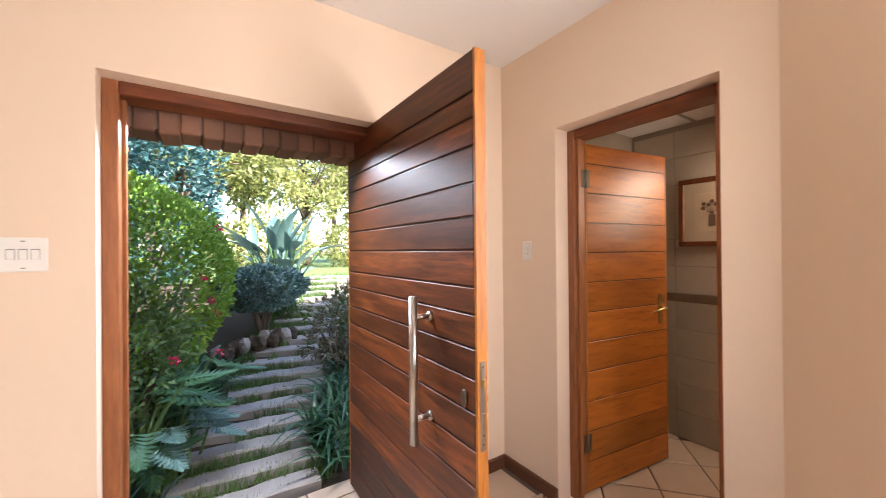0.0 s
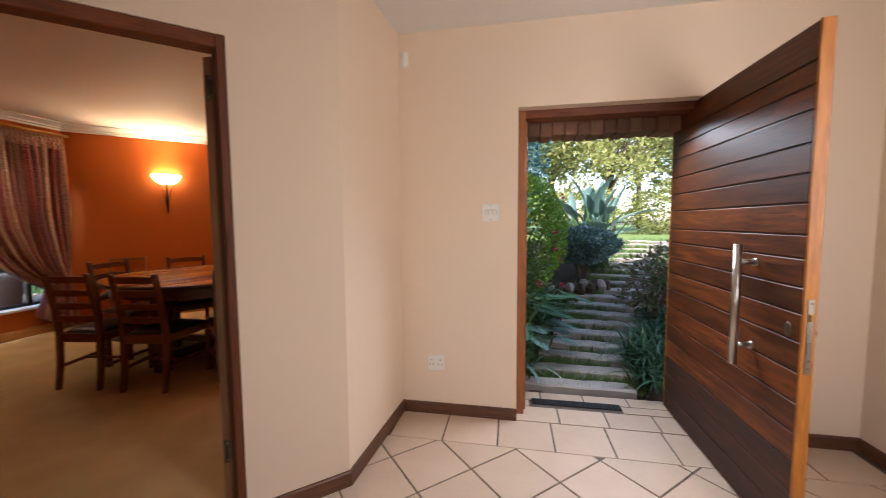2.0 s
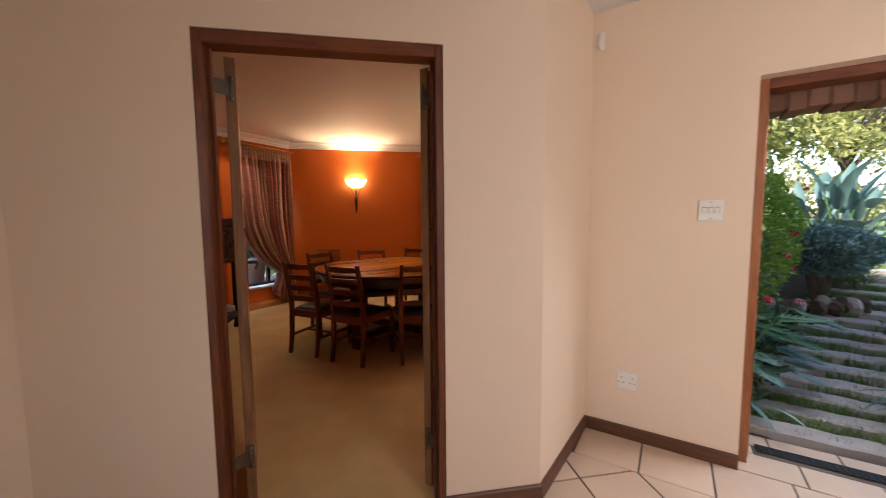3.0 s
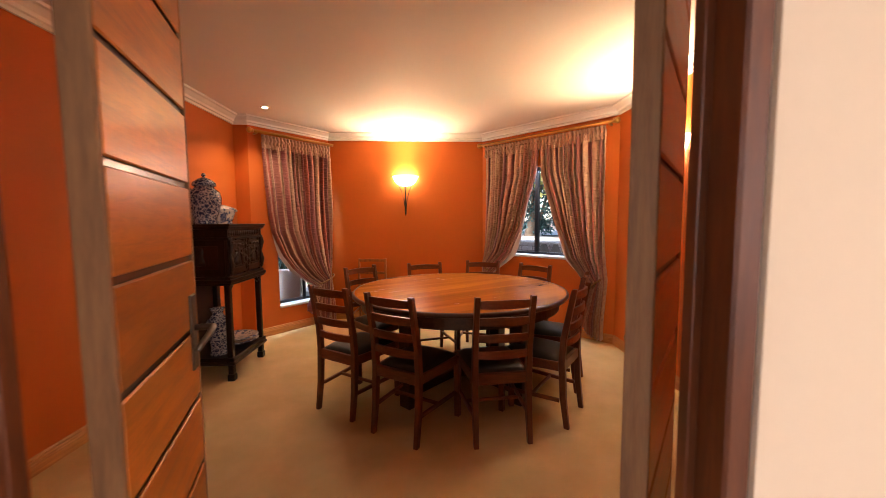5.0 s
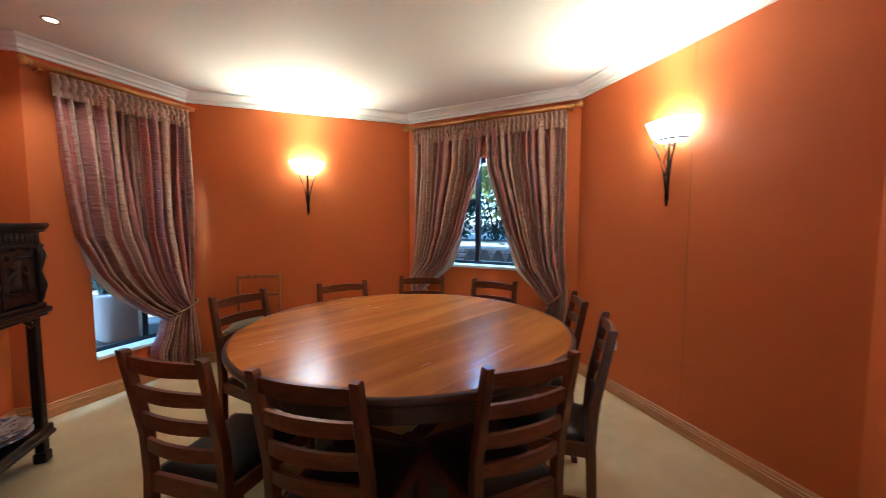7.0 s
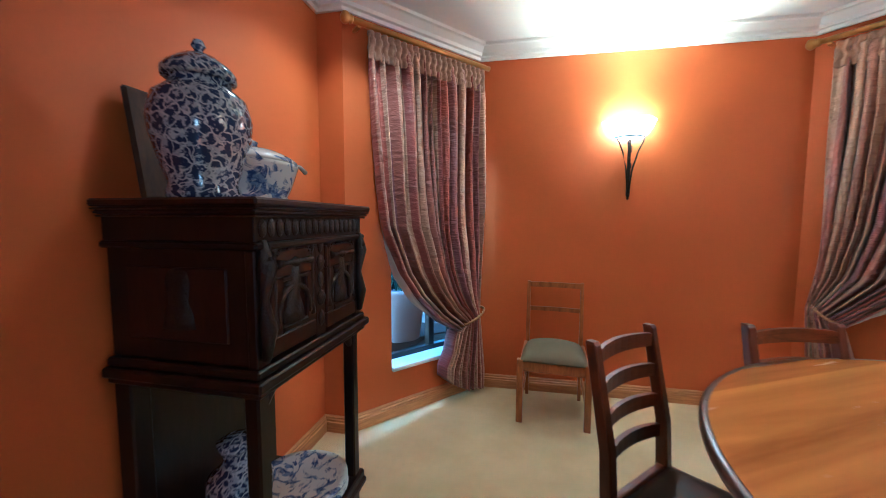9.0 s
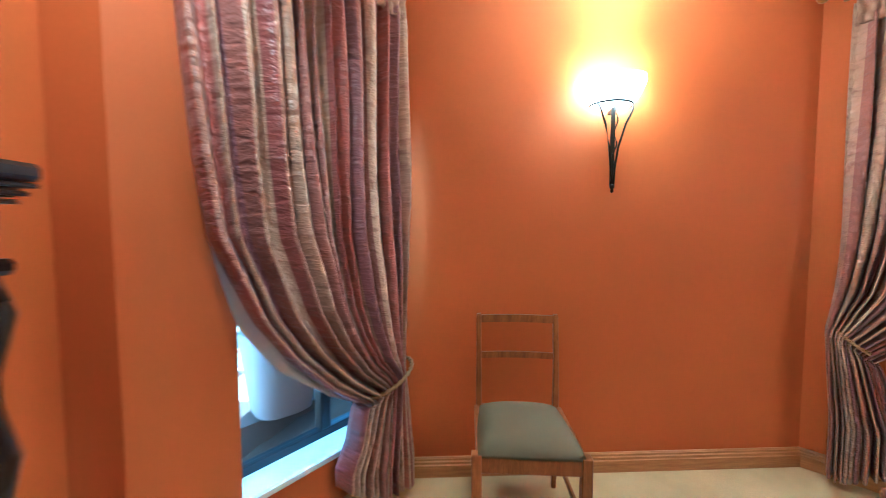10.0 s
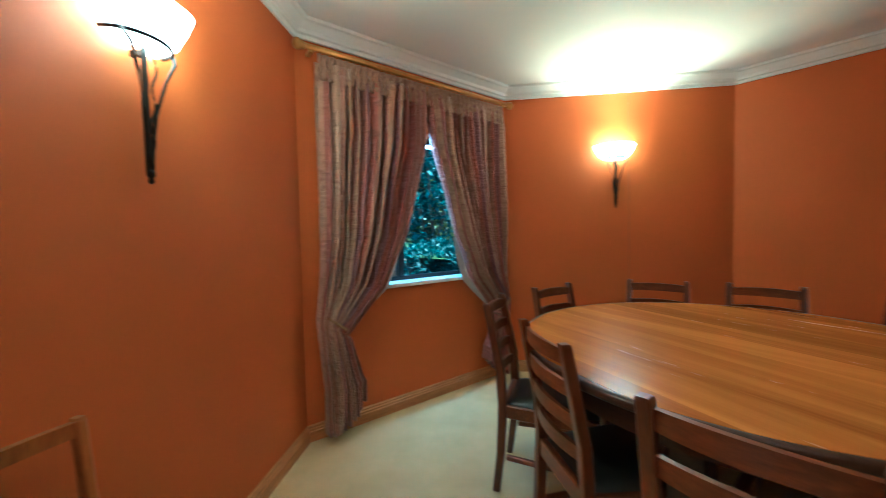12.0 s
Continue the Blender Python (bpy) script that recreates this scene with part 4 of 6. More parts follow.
for s in (-1, 1):
    y0, y1 = sorted((s * 0.034, s * (CW - 0.058)))
    door = cabbox("door", (CD - 0.028, y0, BZ0 + 0.012), (CD - 0.010, y1, BZ1 - 0.008), 0.003, OAKRED, "carved oak cupboard door")
    for lo, hi in (((y0, BZ0 + 0.012), (y1, BZ0 + 0.065)), ((y0, BZ1 - 0.085), (y1, BZ1 - 0.008)), ((y0, BZ0 + 0.065), (y0 + 0.05, BZ1 - 0.085)), ((y1 - 0.05, BZ0 + 0.065), (y1, BZ1 - 0.085))):
        cabbox("door_rail", (CD - 0.010, lo[0], lo[1]), (CD + 0.002, hi[0], hi[1]), 0.004, OAKRED, "", door)
    mid = (y0 + y1) / 2
    arch = [(CD - 0.002, mid + 0.075 * math.cos(t), BZ1 - 0.19 + 0.075 * math.sin(t)) for t in [math.pi * k / 10 for k in range(11)]]
    part("carved_arch", tube(bmesh.new(), [(CD - 0.002, mid + 0.075, BZ0 + 0.10), *arch, (CD - 0.002, mid - 0.075, BZ0 + 0.10)], 0.009, 8), CARVED, door, "", True)
    fig = lathe(bmesh.new(), ((0.005, 0), (0.05, 0.005), (0.045, 0.04), (0.030, 0.08), (0.038, 0.13), (0.030, 0.165), (0.014, 0.18), (0.024, 0.205), (0.015, 0.235), (0.003, 0.24)), 12,
                m=Matrix.Translation((CD - 0.010, mid, BZ0 + 0.085)) @ Matrix.Diagonal((0.5, 1, 1, 1)))
    part("carved_relief", fig, CARVED, door, "worn carved relief in an arch", True)
    bar = [(CD + 0.004, y0 + 0.03 + (y1 - y0 - 0.06) * k / 8, BZ1 - 0.045) for k in range(9)]
    part("carved_strap", tube(bmesh.new(), bar, [0.014, 0.009, 0.006, 0.007, 0.016, 0.007, 0.006, 0.009, 0.014], 8), CARVED, door, "", True)
    part("panel_moulding", boxed((CD - 0.002, y0 + 0.048, BZ1 - 0.098), (CD + 0.006, y1 - 0.048, BZ1 - 0.086), 0.003), OAKRED, door)
    for sy in (-1, 1):
        for cy, cz, r in ((0.078, 0.215, 0.020), (0.090, 0.178, 0.013), (0.052, 0.238, 0.012)):
            curl = [(CD - 0.004 + 0.004 * (q / 14), mid + sy * cy + r * (1 - 0.055 * q) * math.cos(0.9 * q), BZ0 + 0.085 + cz + r * (1 - 0.055 * q) * math.sin(0.9 * q)) for q in range(15)]
            part("carved_spandrel", tube(bmesh.new(), curl, 0.005, 6), CARVED, door, "", True)
    part("panel_sill", boxed((CD - 0.008, y0 + 0.045, BZ0 + 0.065), (CD + 0.006, y1 - 0.045, BZ0 + 0.088), 0.006), OAK, door)
    for sy in (-1, 1):
        part("carved_column", lathe(bmesh.new(), ((0.004, 0), (0.014, 0), (0.012, 0.02), (0.008, 0.03), (0.010, 0.12), (0.007, 0.20), (0.013, 0.215), (0.013, 0.23), (0.004, 0.235)), 10, (CD - 0.004, mid + sy * 0.092, BZ0 + 0.088)), CARVED, door, "", True)
for s in (-1, 1):
    y = s * (CW - 0.010)
    pan = cabbox("side_panel", (0.07, y - 0.006, BZ0 + 0.06), (CD - 0.09, y + 0.006, BZ1 - 0.05), 0.004, OAKRED)
    part("carved_relief", lathe(bmesh.new(), ((0.005, 0), (0.055, 0.005), (0.05, 0.04), (0.034, 0.08), (0.042, 0.13), (0.034, 0.16), (0.015, 0.17), (0.003, 0.172)), 12, m=Matrix.Translation((CD * 0.5, y + s * 0.004, BZ0 + 0.09)) @ Matrix.Diagonal((1, 0.3, 1, 1))), CARVED, pan, "", True)
for n, (o, z0, z1) in enumerate(((0.010, 0.89, 0.915), (0.026, 0.86, 0.89), (0.012, 0.84, 0.86))):
    cabbox("lower_moulding", (0, -CW - o, z0), (CD + o, CW + o, z1), 0.005)
for s in (-1, 1):
    y = s * (CW - 0.035)
    leg = box(bmesh.new(), (CD - 0.065, y - 0.03, 0.0), (CD - 0.005, y + 0.03, 0.06), 0.006)
    box(leg, (CD - 0.058, y - 0.024, 0.06), (CD - 0.012, y + 0.024, 0.84), 0.006)
    part("leg", leg, OAK, CAB)
    cabbox("rear_leg", (0.0, y - 0.03, 0.0), (0.06, y + 0.03, 0.84), 0.005)
    bracket = tube(bmesh.new(), [(CD - 0.03, y, 0.77), (CD - 0.03, y - s * 0.03, 0.81), (CD - 0.03, y - s * 0.07, 0.835)], [0.012, 0.016, 0.012], 8)
    part("bracket", bracket, OAK, CAB, "", True)
cabbox("back_panel", (0.0, -CW + 0.065, 0.21), (0.018, CW - 0.065, 0.84), 0.0)
cabbox("shelf", (0.0, -CW - 0.005, 0.175), (CD + 0.004, CW + 0.005, 0.21), 0.006)
cabbox("shelf_moulding", (0.02, -CW - 0.012, 0.145), (CD + 0.012, CW + 0.012, 0.175), 0.008)


def jar(name, x, y, z, profile, label, lid=None, seg=36, mat=CHINA, oval=1.0):
    t = thing(name, pose(x, y, z), label, "jar")
    shape = Matrix.Diagonal((1, oval, 1, 1))
    part("vessel", lathe(bmesh.new(), profile, seg, m=shape), mat, t, "", True)
    if lid:
        part("lid", lathe(bmesh.new(), lid, seg, m=shape), mat, t, "domed porcelain lid", True)
    return t


jar("ginger_jar", -2.12, 4.50, CT + FD, ((0.067, 0.000), (0.088, 0.000), (0.091, 0.016), (0.083, 0.041), (0.101, 0.097), (0.121, 0.170), (0.125, 0.219), (0.112, 0.271), (0.078, 0.300), (0.073, 0.308), (0.074, 0.324)),
    "blue and white porcelain lidded ginger jar on the cabinet", ((0.080, 0.318), (0.089, 0.322), (0.089, 0.340), (0.078, 0.355), (0.045, 0.381), (0.013, 0.393), (0.010, 0.400), (0.018, 0.411), (0.012, 0.426), (0.002, 0.430)))
tureen = jar("soup_tureen", -2.10, 4.665, CT + FD, ((0.070, 0), (0.094, 0), (0.097, 0.010), (0.092, 0.018), (0.104, 0.045), (0.116, 0.085), (0.124, 0.112), (0.128, 0.122), (0.120, 0.126)),
             "oval blue and white porcelain tureen with a ladle", ((0.126, 0.124), (0.124, 0.132), (0.110, 0.145), (0.075, 0.162), (0.035, 0.172), (0.014, 0.175), (0.017, 0.190), (0.004, 0.198)), mat=PAINTED, oval=1.28)
part("ladle", tube(bmesh.new(), [(0.03, 0.10, 0.118), (0.035, 0.155, 0.140), (0.04, 0.20, 0.138), (0.04, 0.235, 0.122)], [0.010, 0.008, 0.007, 0.009], 8), LADLE, tureen, "plain white porcelain ladle handle", True)
jar("floor_vase", -2.10, 4.56, 0.21 + FD, ((0.05, 0), (0.076, 0), (0.078, 0.02), (0.066, 0.06), (0.078, 0.16), (0.095, 0.26), (0.088, 0.31), (0.048, 0.345), (0.042, 0.37), (0.055, 0.40), (0.060, 0.415), (0.03, 0.42)),
    "tall blue and white porcelain vase on the cabinet shelf")
for n in range(2):
    dish = thing("serving_dish", pose(-2.09, 4.86 - 0.004 * n, 0.21 + FD + 0.036 * n), "large oval blue and white porcelain dish", "dish", "stacked dishes")
    part("dish", lathe(bmesh.new(), ((0.06, 0), (0.09, 0.0), (0.10, 0.006), (0.165, 0.032), (0.185, 0.036), (0.185, 0.041), (0.16, 0.038), (0.09, 0.012), (0.02, 0.010)), 40, m=Matrix.Diagonal((1.0, 0.95, 1, 1))), PAINTED, dish, "", True)
CX, CY = -2.415, 4.66
board = thing("leaning_board", pose(CX + 0.085, CY - 0.04, CT + FD, 0, -9, 0), "brown timber board leaning on the wall behind the jar", "wooden board")
part("board", boxed((-0.02, -0.12, 0.0), (0.0, 0.14, 0.34), 0.01), OLDBOARD, board)

# ---- wall sconces ----


def sconce(m, label):
    """Against a wall: x along it, y out into the room, z up; the lowest tip at z = 0."""
    s = thing("wall_sconce", m, label, "wall lamp", "wall sconces")
    bm = bmesh.new()
    rings, seg = [], 24
    for r, z in ((0.03, 0.415), (0.085, 0.425), (0.125, 0.455), (0.150, 0.50), (0.168, 0.545), (0.160, 0.545), (0.142, 0.502), (0.118, 0.463), (0.08, 0.435), (0.03, 0.427)):
        ring = []
        for k in range(seg + 1):
            a = math.pi * k / seg
            wave = 1 + (0.035 * math.cos(6 * a) if z > 0.49 else 0)
            ring.append(bm.verts.new((r * wave * math.cos(a), 0.006 + 0.92 * r * wave * math.sin(a), z)))
        rings.append(ring)
    for r, q in zip(rings, rings[1:]):
        for k in range(seg):
            bm.faces.new((r[k], r[k + 1], q[k + 1], q[k]))
    part("bowl", bm, BOWL, s, "glowing alabaster half-bowl", True)
    hoop = [(0.104 * math.cos(a), 0.008 + 0.096 * math.sin(a), 0.431) for a in [math.pi * k / 20 for k in range(21)]]
    part("hoop", tube(bmesh.new(), hoop, 0.006, 8), IRON, s, "black iron hoop", True)
    part("wall_bar", boxed((-0.011, 0.040, 0.03), (0.011, 0.047, 0.44), 0.002), IRON, s, "flat black iron back bar")
    for z in (0.40,):
        part("wall_stud", boxed((-0.008, 0.001, z - 0.010), (0.008, 0.041, z + 0.010), 0.002), IRON, s, "iron stud holding the bar off the wall")
    for sx in (-1, 1):
        arm = [(sx * 0.006, 0.048, 0.03), (sx * 0.010, 0.050, 0.12), (sx * 0.022, 0.056, 0.22), (sx * 0.050, 0.070, 0.33), (sx * 0.078, 0.080, 0.395), (sx * 0.090, 0.064, 0.431)]
        part("arm", tube(bmesh.new(), arm, 0.0055, 8), IRON, s, "curved black iron arm", True)
    wavy = [(0.008 * math.sin(k * 0.9), 0.052 + 0.03 * k / 24, 0.04 + 0.38 * k / 24) for k in range(25)]
    part("twisted_wire", tube(bmesh.new(), wavy, 0.004, 6), IRON, s, "wavy iron wire", True)
    part("tip", lathe(bmesh.new(), ((0.003, 0.0), (0.009, 0.008), (0.006, 0.018), (0.012, 0.026), (0.012, 0.04), (0.004, 0.045)), 12, (0, 0.048, 0)), IRON, s, "", True)
    return s


SC_S, SC_R = pose(-0.522, 6.457, 1.478, 0, 0, 181), pose(1.786, 4.19, 1.505, 0, 0, 88)
sconce(SC_S, "black iron wall sconce with a lit alabaster bowl")
sconce(SC_R, "black iron wall sconce with a lit alabaster bowl")
for m in (SC_S, SC_R):
    point_lamp("sconce_light", m @ Vector((0, 0.11, 0.550)), 0.05 * SCONCE_W, WARM, 0.05)
    up = new("sconce_uplight", bpy.data.lights.new("sconce_uplight", "SPOT"))
    up.data.energy, up.data.color, up.data.spot_size, up.data.spot_blend, up.data.shadow_soft_size = SCONCE_W, WARM, radians(127), 0.60, 0.05
    up.matrix_world = look(m @ Vector((0, 0.135, 0.545)), m @ Vector((0, 0.47, 1.15)))

# recessed ceiling downlight
dlt = thing("downlight", pose(-1.915, 5.29, HIGH_D), "small round recessed ceiling downlight, lit", "ceiling light")
part("trim_ring", lathe(bmesh.new(), ((0.030, -0.001), (0.030, -0.004), (0.044, -0.006), (0.047, -0.001)), 28), BRASS, dlt, "", True)
spot = new("downlight_beam", bpy.data.lights.new("downlight_beam", "SPOT"))
spot.data.energy, spot.data.color, spot.data.spot_size, spot.data.spot_blend, spot.data.shadow_soft_size = 7, (1.0, 0.76, 0.50), radians(118), 0.6, 0.03
spot.location = (-1.915, 5.29, HIGH_D - 0.012)
part("bulb", lathe(bmesh.new(), ((0.002, -0.003), (0.029, -0.003), (0.029, -0.0015), (0.002, -0.0015)), 24), BULB, dlt)

# ---- curtains ----


def curtain(name, m, width0, width1, edge, tie, label, sign=1, folds=12, z_top=2.40, off=0.075):
    """A gathered curtain on a wall frame (x along the wall, y into the room). The fixed side hangs at x = width0, the free side at width1 at the top;
    edge(z): where the free side is at height z; tie: (x, z) where it is tied back."""
    c = thing(name, m, label, "curtain", "striped silk curtains")
    bm = bmesh.new()
    uvl = bm.loops.layers.uv.new("uv")
    nx, nz = folds * 11, 74
    grid = []
    rnd = random.Random(int(1000 * abs(width0) + 7))
    for j in range(nz + 1):
        z = z_top - (z_top - 0.06) * j / nz
        row = []
        if z >= tie[1]:
            far, near = edge(z), width0 + (tie[0] - width0) * max(0.0, 1 - (z - tie[1]) / 0.5) ** 2 * 0.5
        else:
            d = min(1.0, (tie[1] - z) / 0.45)
            near = width0 + (tie[0] - width0) * 0.5 * (1 - d) - sign * 0.01 * d
            far = edge(tie[1]) + sign * (0.13 * d ** 1.0)
        squeeze = min(1.0, abs(far - near) / max(abs(width1 - width0), 0.01))
        for k in range(nx + 1):
            a = k / nx
            fold = a * folds + 0.45 * math.sin(a * folds * 0.83 + 6 * width0)
            w = math.sin(2 * math.pi * (fold + 0.0) + 0.5 * math.sin(z * 2.1 + fold * 0.7))
            w = math.copysign(abs(w) ** 0.8, w)
            amp = (0.031 + 0.018 * (1 - squeeze)) * (0.75 + 0.5 * abs(math.sin(fold * 1.7 + width0 * 9)))
            if z > z_top - 0.15:
                amp *= 0.35 + 0.65 * (z_top - z) / 0.15
            x = near + (far - near) * a + 0.012 * math.sin(fold * 5.1 + z * 1.7) * squeeze
            sag = 0.045 * (1 - squeeze) * math.sin(math.pi * a)
            y = off + amp * w + sag + 0.008 * math.sin(z * 5 + fold)
            zz = z
            if z >= tie[1]:
                zz = z - 0.16 * (a ** 2) * max(0.0, 1 - (z - tie[1]) / 0.45) * (1 - squeeze)
            else:
                zz = z - 0.16 * (a ** 2) * (1 - squeeze) * max(0.0, 1 - (tie[1] - z) / 0.12) + (0.20 * a * a if z < 0.4 else 0.0) * (0.4 - min(z, 0.4)) / 0.4
            row.append((bm.verts.new((x, y, max(zz, FD + 0.012))), (a * folds * 0.27, z)))
        grid.append(row)
    for j in range(nz):
        for k in range(nx):
            q = (grid[j][k], grid[j][k + 1], grid[j + 1][k + 1], grid[j + 1][k])
            f = bm.faces.new([v for v, _ in q])
            f.smooth = True
            for lp, (_, t) in zip(f.loops, q):
                lp[uvl].uv = t
    cloth = part("cloth", bm, SILK, c, "", True)
    solid = cloth.modifiers.new("thickness", "SOLIDIFY")
    solid.thickness = 0.004
    # the pale lining shows along the free edge
    lb = bmesh.new()
    strip_rows = []
    for j in range(31):
        z = 1.28 - (1.28 - tie[1] - 0.02) * j / 30
        e, grow = edge(z), 0.042 * math.sin(math.pi * min(1.0, j / 26)) ** 0.8
        drop = 0.16 * max(0.0, 1 - (z - tie[1]) / 0.45) * 0.8
        strip_rows.append([lb.verts.new((e + sign * (f * (0.05 + grow) - 0.05), off - 0.022 + 0.012 * math.sin(f * 5 + z * 6), z - drop)) for f in (0, 0.25, 0.5, 0.75, 1.0)])
    for r, q in zip(strip_rows, strip_rows[1:]):
        for k in range(4):
            lb.faces.new((r[k], r[k + 1], q[k + 1], q[k]))
    part("lining", lb, LINING, c, "pale curtain lining at the edge", True)
    # smocked heading
    hb = bmesh.new()
    n, mrow = int(abs(width1 - width0) / 0.008), 12
    rows = []
    for j in range(mrow + 1):
        z = z_top + 0.045 - 0.155 * j / mrow
        rows.append([hb.verts.new((width0 + (width1 - width0) * k / n, off + 0.012 + 0.013 * math.sin(k * 1.15 + (1.5 if (j // 3) % 2 else 0)) * (0.55 + 0.45 * abs(math.sin(j * math.pi / 3))), z)) for k in range(n + 1)])
    for r, q in zip(rows, rows[1:]):
        for k in range(n):
            hb.faces.new((r[k], r[k + 1], q[k + 1], q[k]))
    head = part("heading", hb, HEADER, c, "smocked curtain heading", True)
    sol = head.modifiers.new("thickness", "SOLIDIFY")
    sol.thickness = 0.005
    # cord round the waist of the cloth
    x0, x1 = sorted((width0 - sign * 0.01, edge(tie[1]) + sign * 0.02))
    cx, hw = (x0 + x1) / 2, (x1 - x0) / 2 - 0.006
    for ph in (0, math.pi):
        loop = []
        for k in range(49):
            a = 2 * math.pi * k / 48
            t = 14 * a + ph
            loop.append((cx + (hw + 0.006 * math.cos(t)) * math.cos(a), off + 0.015 + (0.085 + 0.006 * math.cos(t)) * math.sin(a), tie[1] - 0.03 + 0.05 * math.cos(a) * sign * -1 + 0.006 * math.sin(t)))
        part("tie_cord", tube(bmesh.new(), loop, 0.006, 6), ROPE, c, "twisted gold tie-back cord", True)
    return c


def pole(m, x0, x1, z, label, caps=(True, True)):
    p = thing("curtain_pole", m, label, "curtain pole", "curtain poles")
    part("rod", tube(bmesh.new(), [(x0, 0.075, z), (x1, 0.075, z)], 0.017, 16), GOLD, p, "", True)
    for x, s, on in ((x0, -1, caps[0]), (x1, 1, caps[1])):
        if on:
            fin = lathe(bmesh.new(), ((0.019, -0.01), (0.026, 0.0), (0.020, 0.008), (0.031, 0.022), (0.034, 0.036), (0.027, 0.050), (0.012, 0.058), (0.003, 0.060)), 18, m=Matrix.Translation((x, 0.075, z)) @ Matrix.Rotation(s * math.pi / 2, 4, "Y"))
            part("finial", fin, GOLD, p, "turned gilded finial", True)
    for x in (x0 + 0.05, x1 - 0.05):
        part("bracket", box(bmesh.new(), (x - 0.012, 0.0, z - 0.03), (x + 0.012, 0.075, z - 0.012), 0.003), GOLD, p)


def ease(pts):
    pts = sorted(pts)

    def f(z):
        if z <= pts[0][0]:
            return pts[0][1]
        for (z0, a), (z1, b) in zip(pts, pts[1:]):
            if z <= z1:
                t = (z - z0) / (z1 - z0)
                return a + (b - a) * t
        return pts[-1][1]
    return f


L2 = W2LEN
# east window: a pair drawn apart; x runs from the east wall to the north wall
pole(W2M, 0.035, L2 - 0.03, 2.437, "gilded timber curtain pole over the east window")
curtain("curtain", W2M, 0.115, 0.915, ease(((0.70, 0.17), (0.80, 0.31), (0.98, 0.52), (1.3, 0.67), (1.96, 0.885), (2.36, 0.915))), (0.045, 0.73), "striped mauve and beige silk curtain tied back at a window", 1, z_top=2.362)
curtain("curtain", W2M, L2 - 0.11, 0.925, ease(((0.76, L2 - 0.17), (0.84, L2 - 0.30), (1.0, L2 - 0.53), (1.3, L2 - 0.70), (1.96, 0.945), (2.36, 0.925))), (L2 - 0.035, 0.79), "striped mauve and beige silk curtain tied back at a window", -1, z_top=2.362)
# west window: one curtain drawn to the north wall
pole(W1M, -0.02, W1LEN - 0.02, 2.437, "gilded timber curtain pole over the west window", (False, True))
curtain("curtain", W1M, 0.045, 0.955, ease(((0.64, 0.24), (0.74, 0.46), (0.86, 0.62), (1.0, 0.735), (1.28, 0.86), (1.53, 0.895), (2.36, 0.955))), (0.13, 0.66), "striped mauve and beige silk curtain drawn to one side", 1, 14, z_top=2.362)

# ---- switches, sockets, sensor, mat ----


def switch_plate(name, m, w, h, rockers, label, category):
    """A plate on a wall, x along it and y out of it."""
    t = thing(name, m, label, category)
    part("plate", boxed((-w / 2, 0.0, -h / 2), (w / 2, 0.009, h / 2), 0.003), WHITEPL, t)
    for x, z, a, b, mat in rockers:
        part("rocker" if mat is WHITEPL else "slot", boxed((x - a / 2, 0.008, z - b / 2), (x + a / 2, 0.0125 if mat is WHITEPL else 0.0098, z + b / 2), 0.001), mat, t)
    return t


FM = frame_of(HRC, HC)
FL = length(HRC, HC)
gate = [(x, 0, 0.017, 0.030, WHITEPL) for x in (-0.028, 0, 0.028)] + [(x, 0.002, 0.021, 0.0345, GREYPL) for x in (-0.028, 0, 0.028)] + [(0, 0.044, 0.012, 0.004, GREYPL), (0, -0.044, 0.012, 0.004, GREYPL)]
switch_plate("light_switch", FM @ pose(FL - 0.612, 0, 1.39), 0.112, 0.112, gate, "white three-gang light switch plate", "light switch")
pins = [(x, z, 0.007, 0.010, GREYPL) for x, z in ((-0.03, 0.018), (-0.042, -0.012), (-0.018, -0.012), (0.03, 0.018), (0.018, -0.012), (0.042, -0.012))] + [(-0.03, 0.038, 0.012, 0.016, WHITEPL), (0.03, 0.038, 0.012, 0.016, WHITEPL)]
switch_plate("power_socket", FM @ pose(FL - 0.24, 0, 0.365), 0.112, 0.112, pins, "white double power socket plate above the skirting", "socket")
switch_plate("light_switch", frame_of(BATH_END, HRC) @ pose(1.36 - 0.215, 0, 1.385), 0.07, 0.112, [(0, 0, 0.018, 0.032, WHITEPL), (0, 0.001, 0.023, 0.037, GREYPL)], "white single light switch beside the bathroom door", "light switch")
switch_plate("power_socket", frame_of(RE, W2R) @ pose(1.445, 0, 0.44), 0.075, 0.115, [(0, 0.02, 0.012, 0.02, WHITEPL), (0, -0.02, 0.012, 0.014, GREYPL)], "white socket plate on the terracotta wall", "socket")
switch_plate("power_socket", frame_of(NOOK, D_L) @ pose(1.20, 0, 0.33), 0.112, 0.112, pins, "white socket plate beside the cabinet", "socket")
sensor = thing("alarm_sensor", HALL @ pose(0.035, -0.001, 2.40, 0, 0, 135), "small white motion sensor high in the corner", "sensor")
part("housing", box(bmesh.new(), (-0.028, -0.028, -0.05), (0.028, 0.012, 0.05), 0.010), WHITEPL, sensor)
part("lens_window", boxed((-0.018, 0.010, -0.035), (0.018, 0.0145, 0.0), 0.003), SILL, sensor)

# a fine movement joint in the east wall
jt = setting("wall_joint", boxed((-0.002, 0.0, 0.11), (0.002, 0.0012, HIGH_D - 0.10)), FRAME_O, "fine vertical joint line in the terracotta wall", frame_of(RE, W2R) @ pose(0.845, 0, 0))

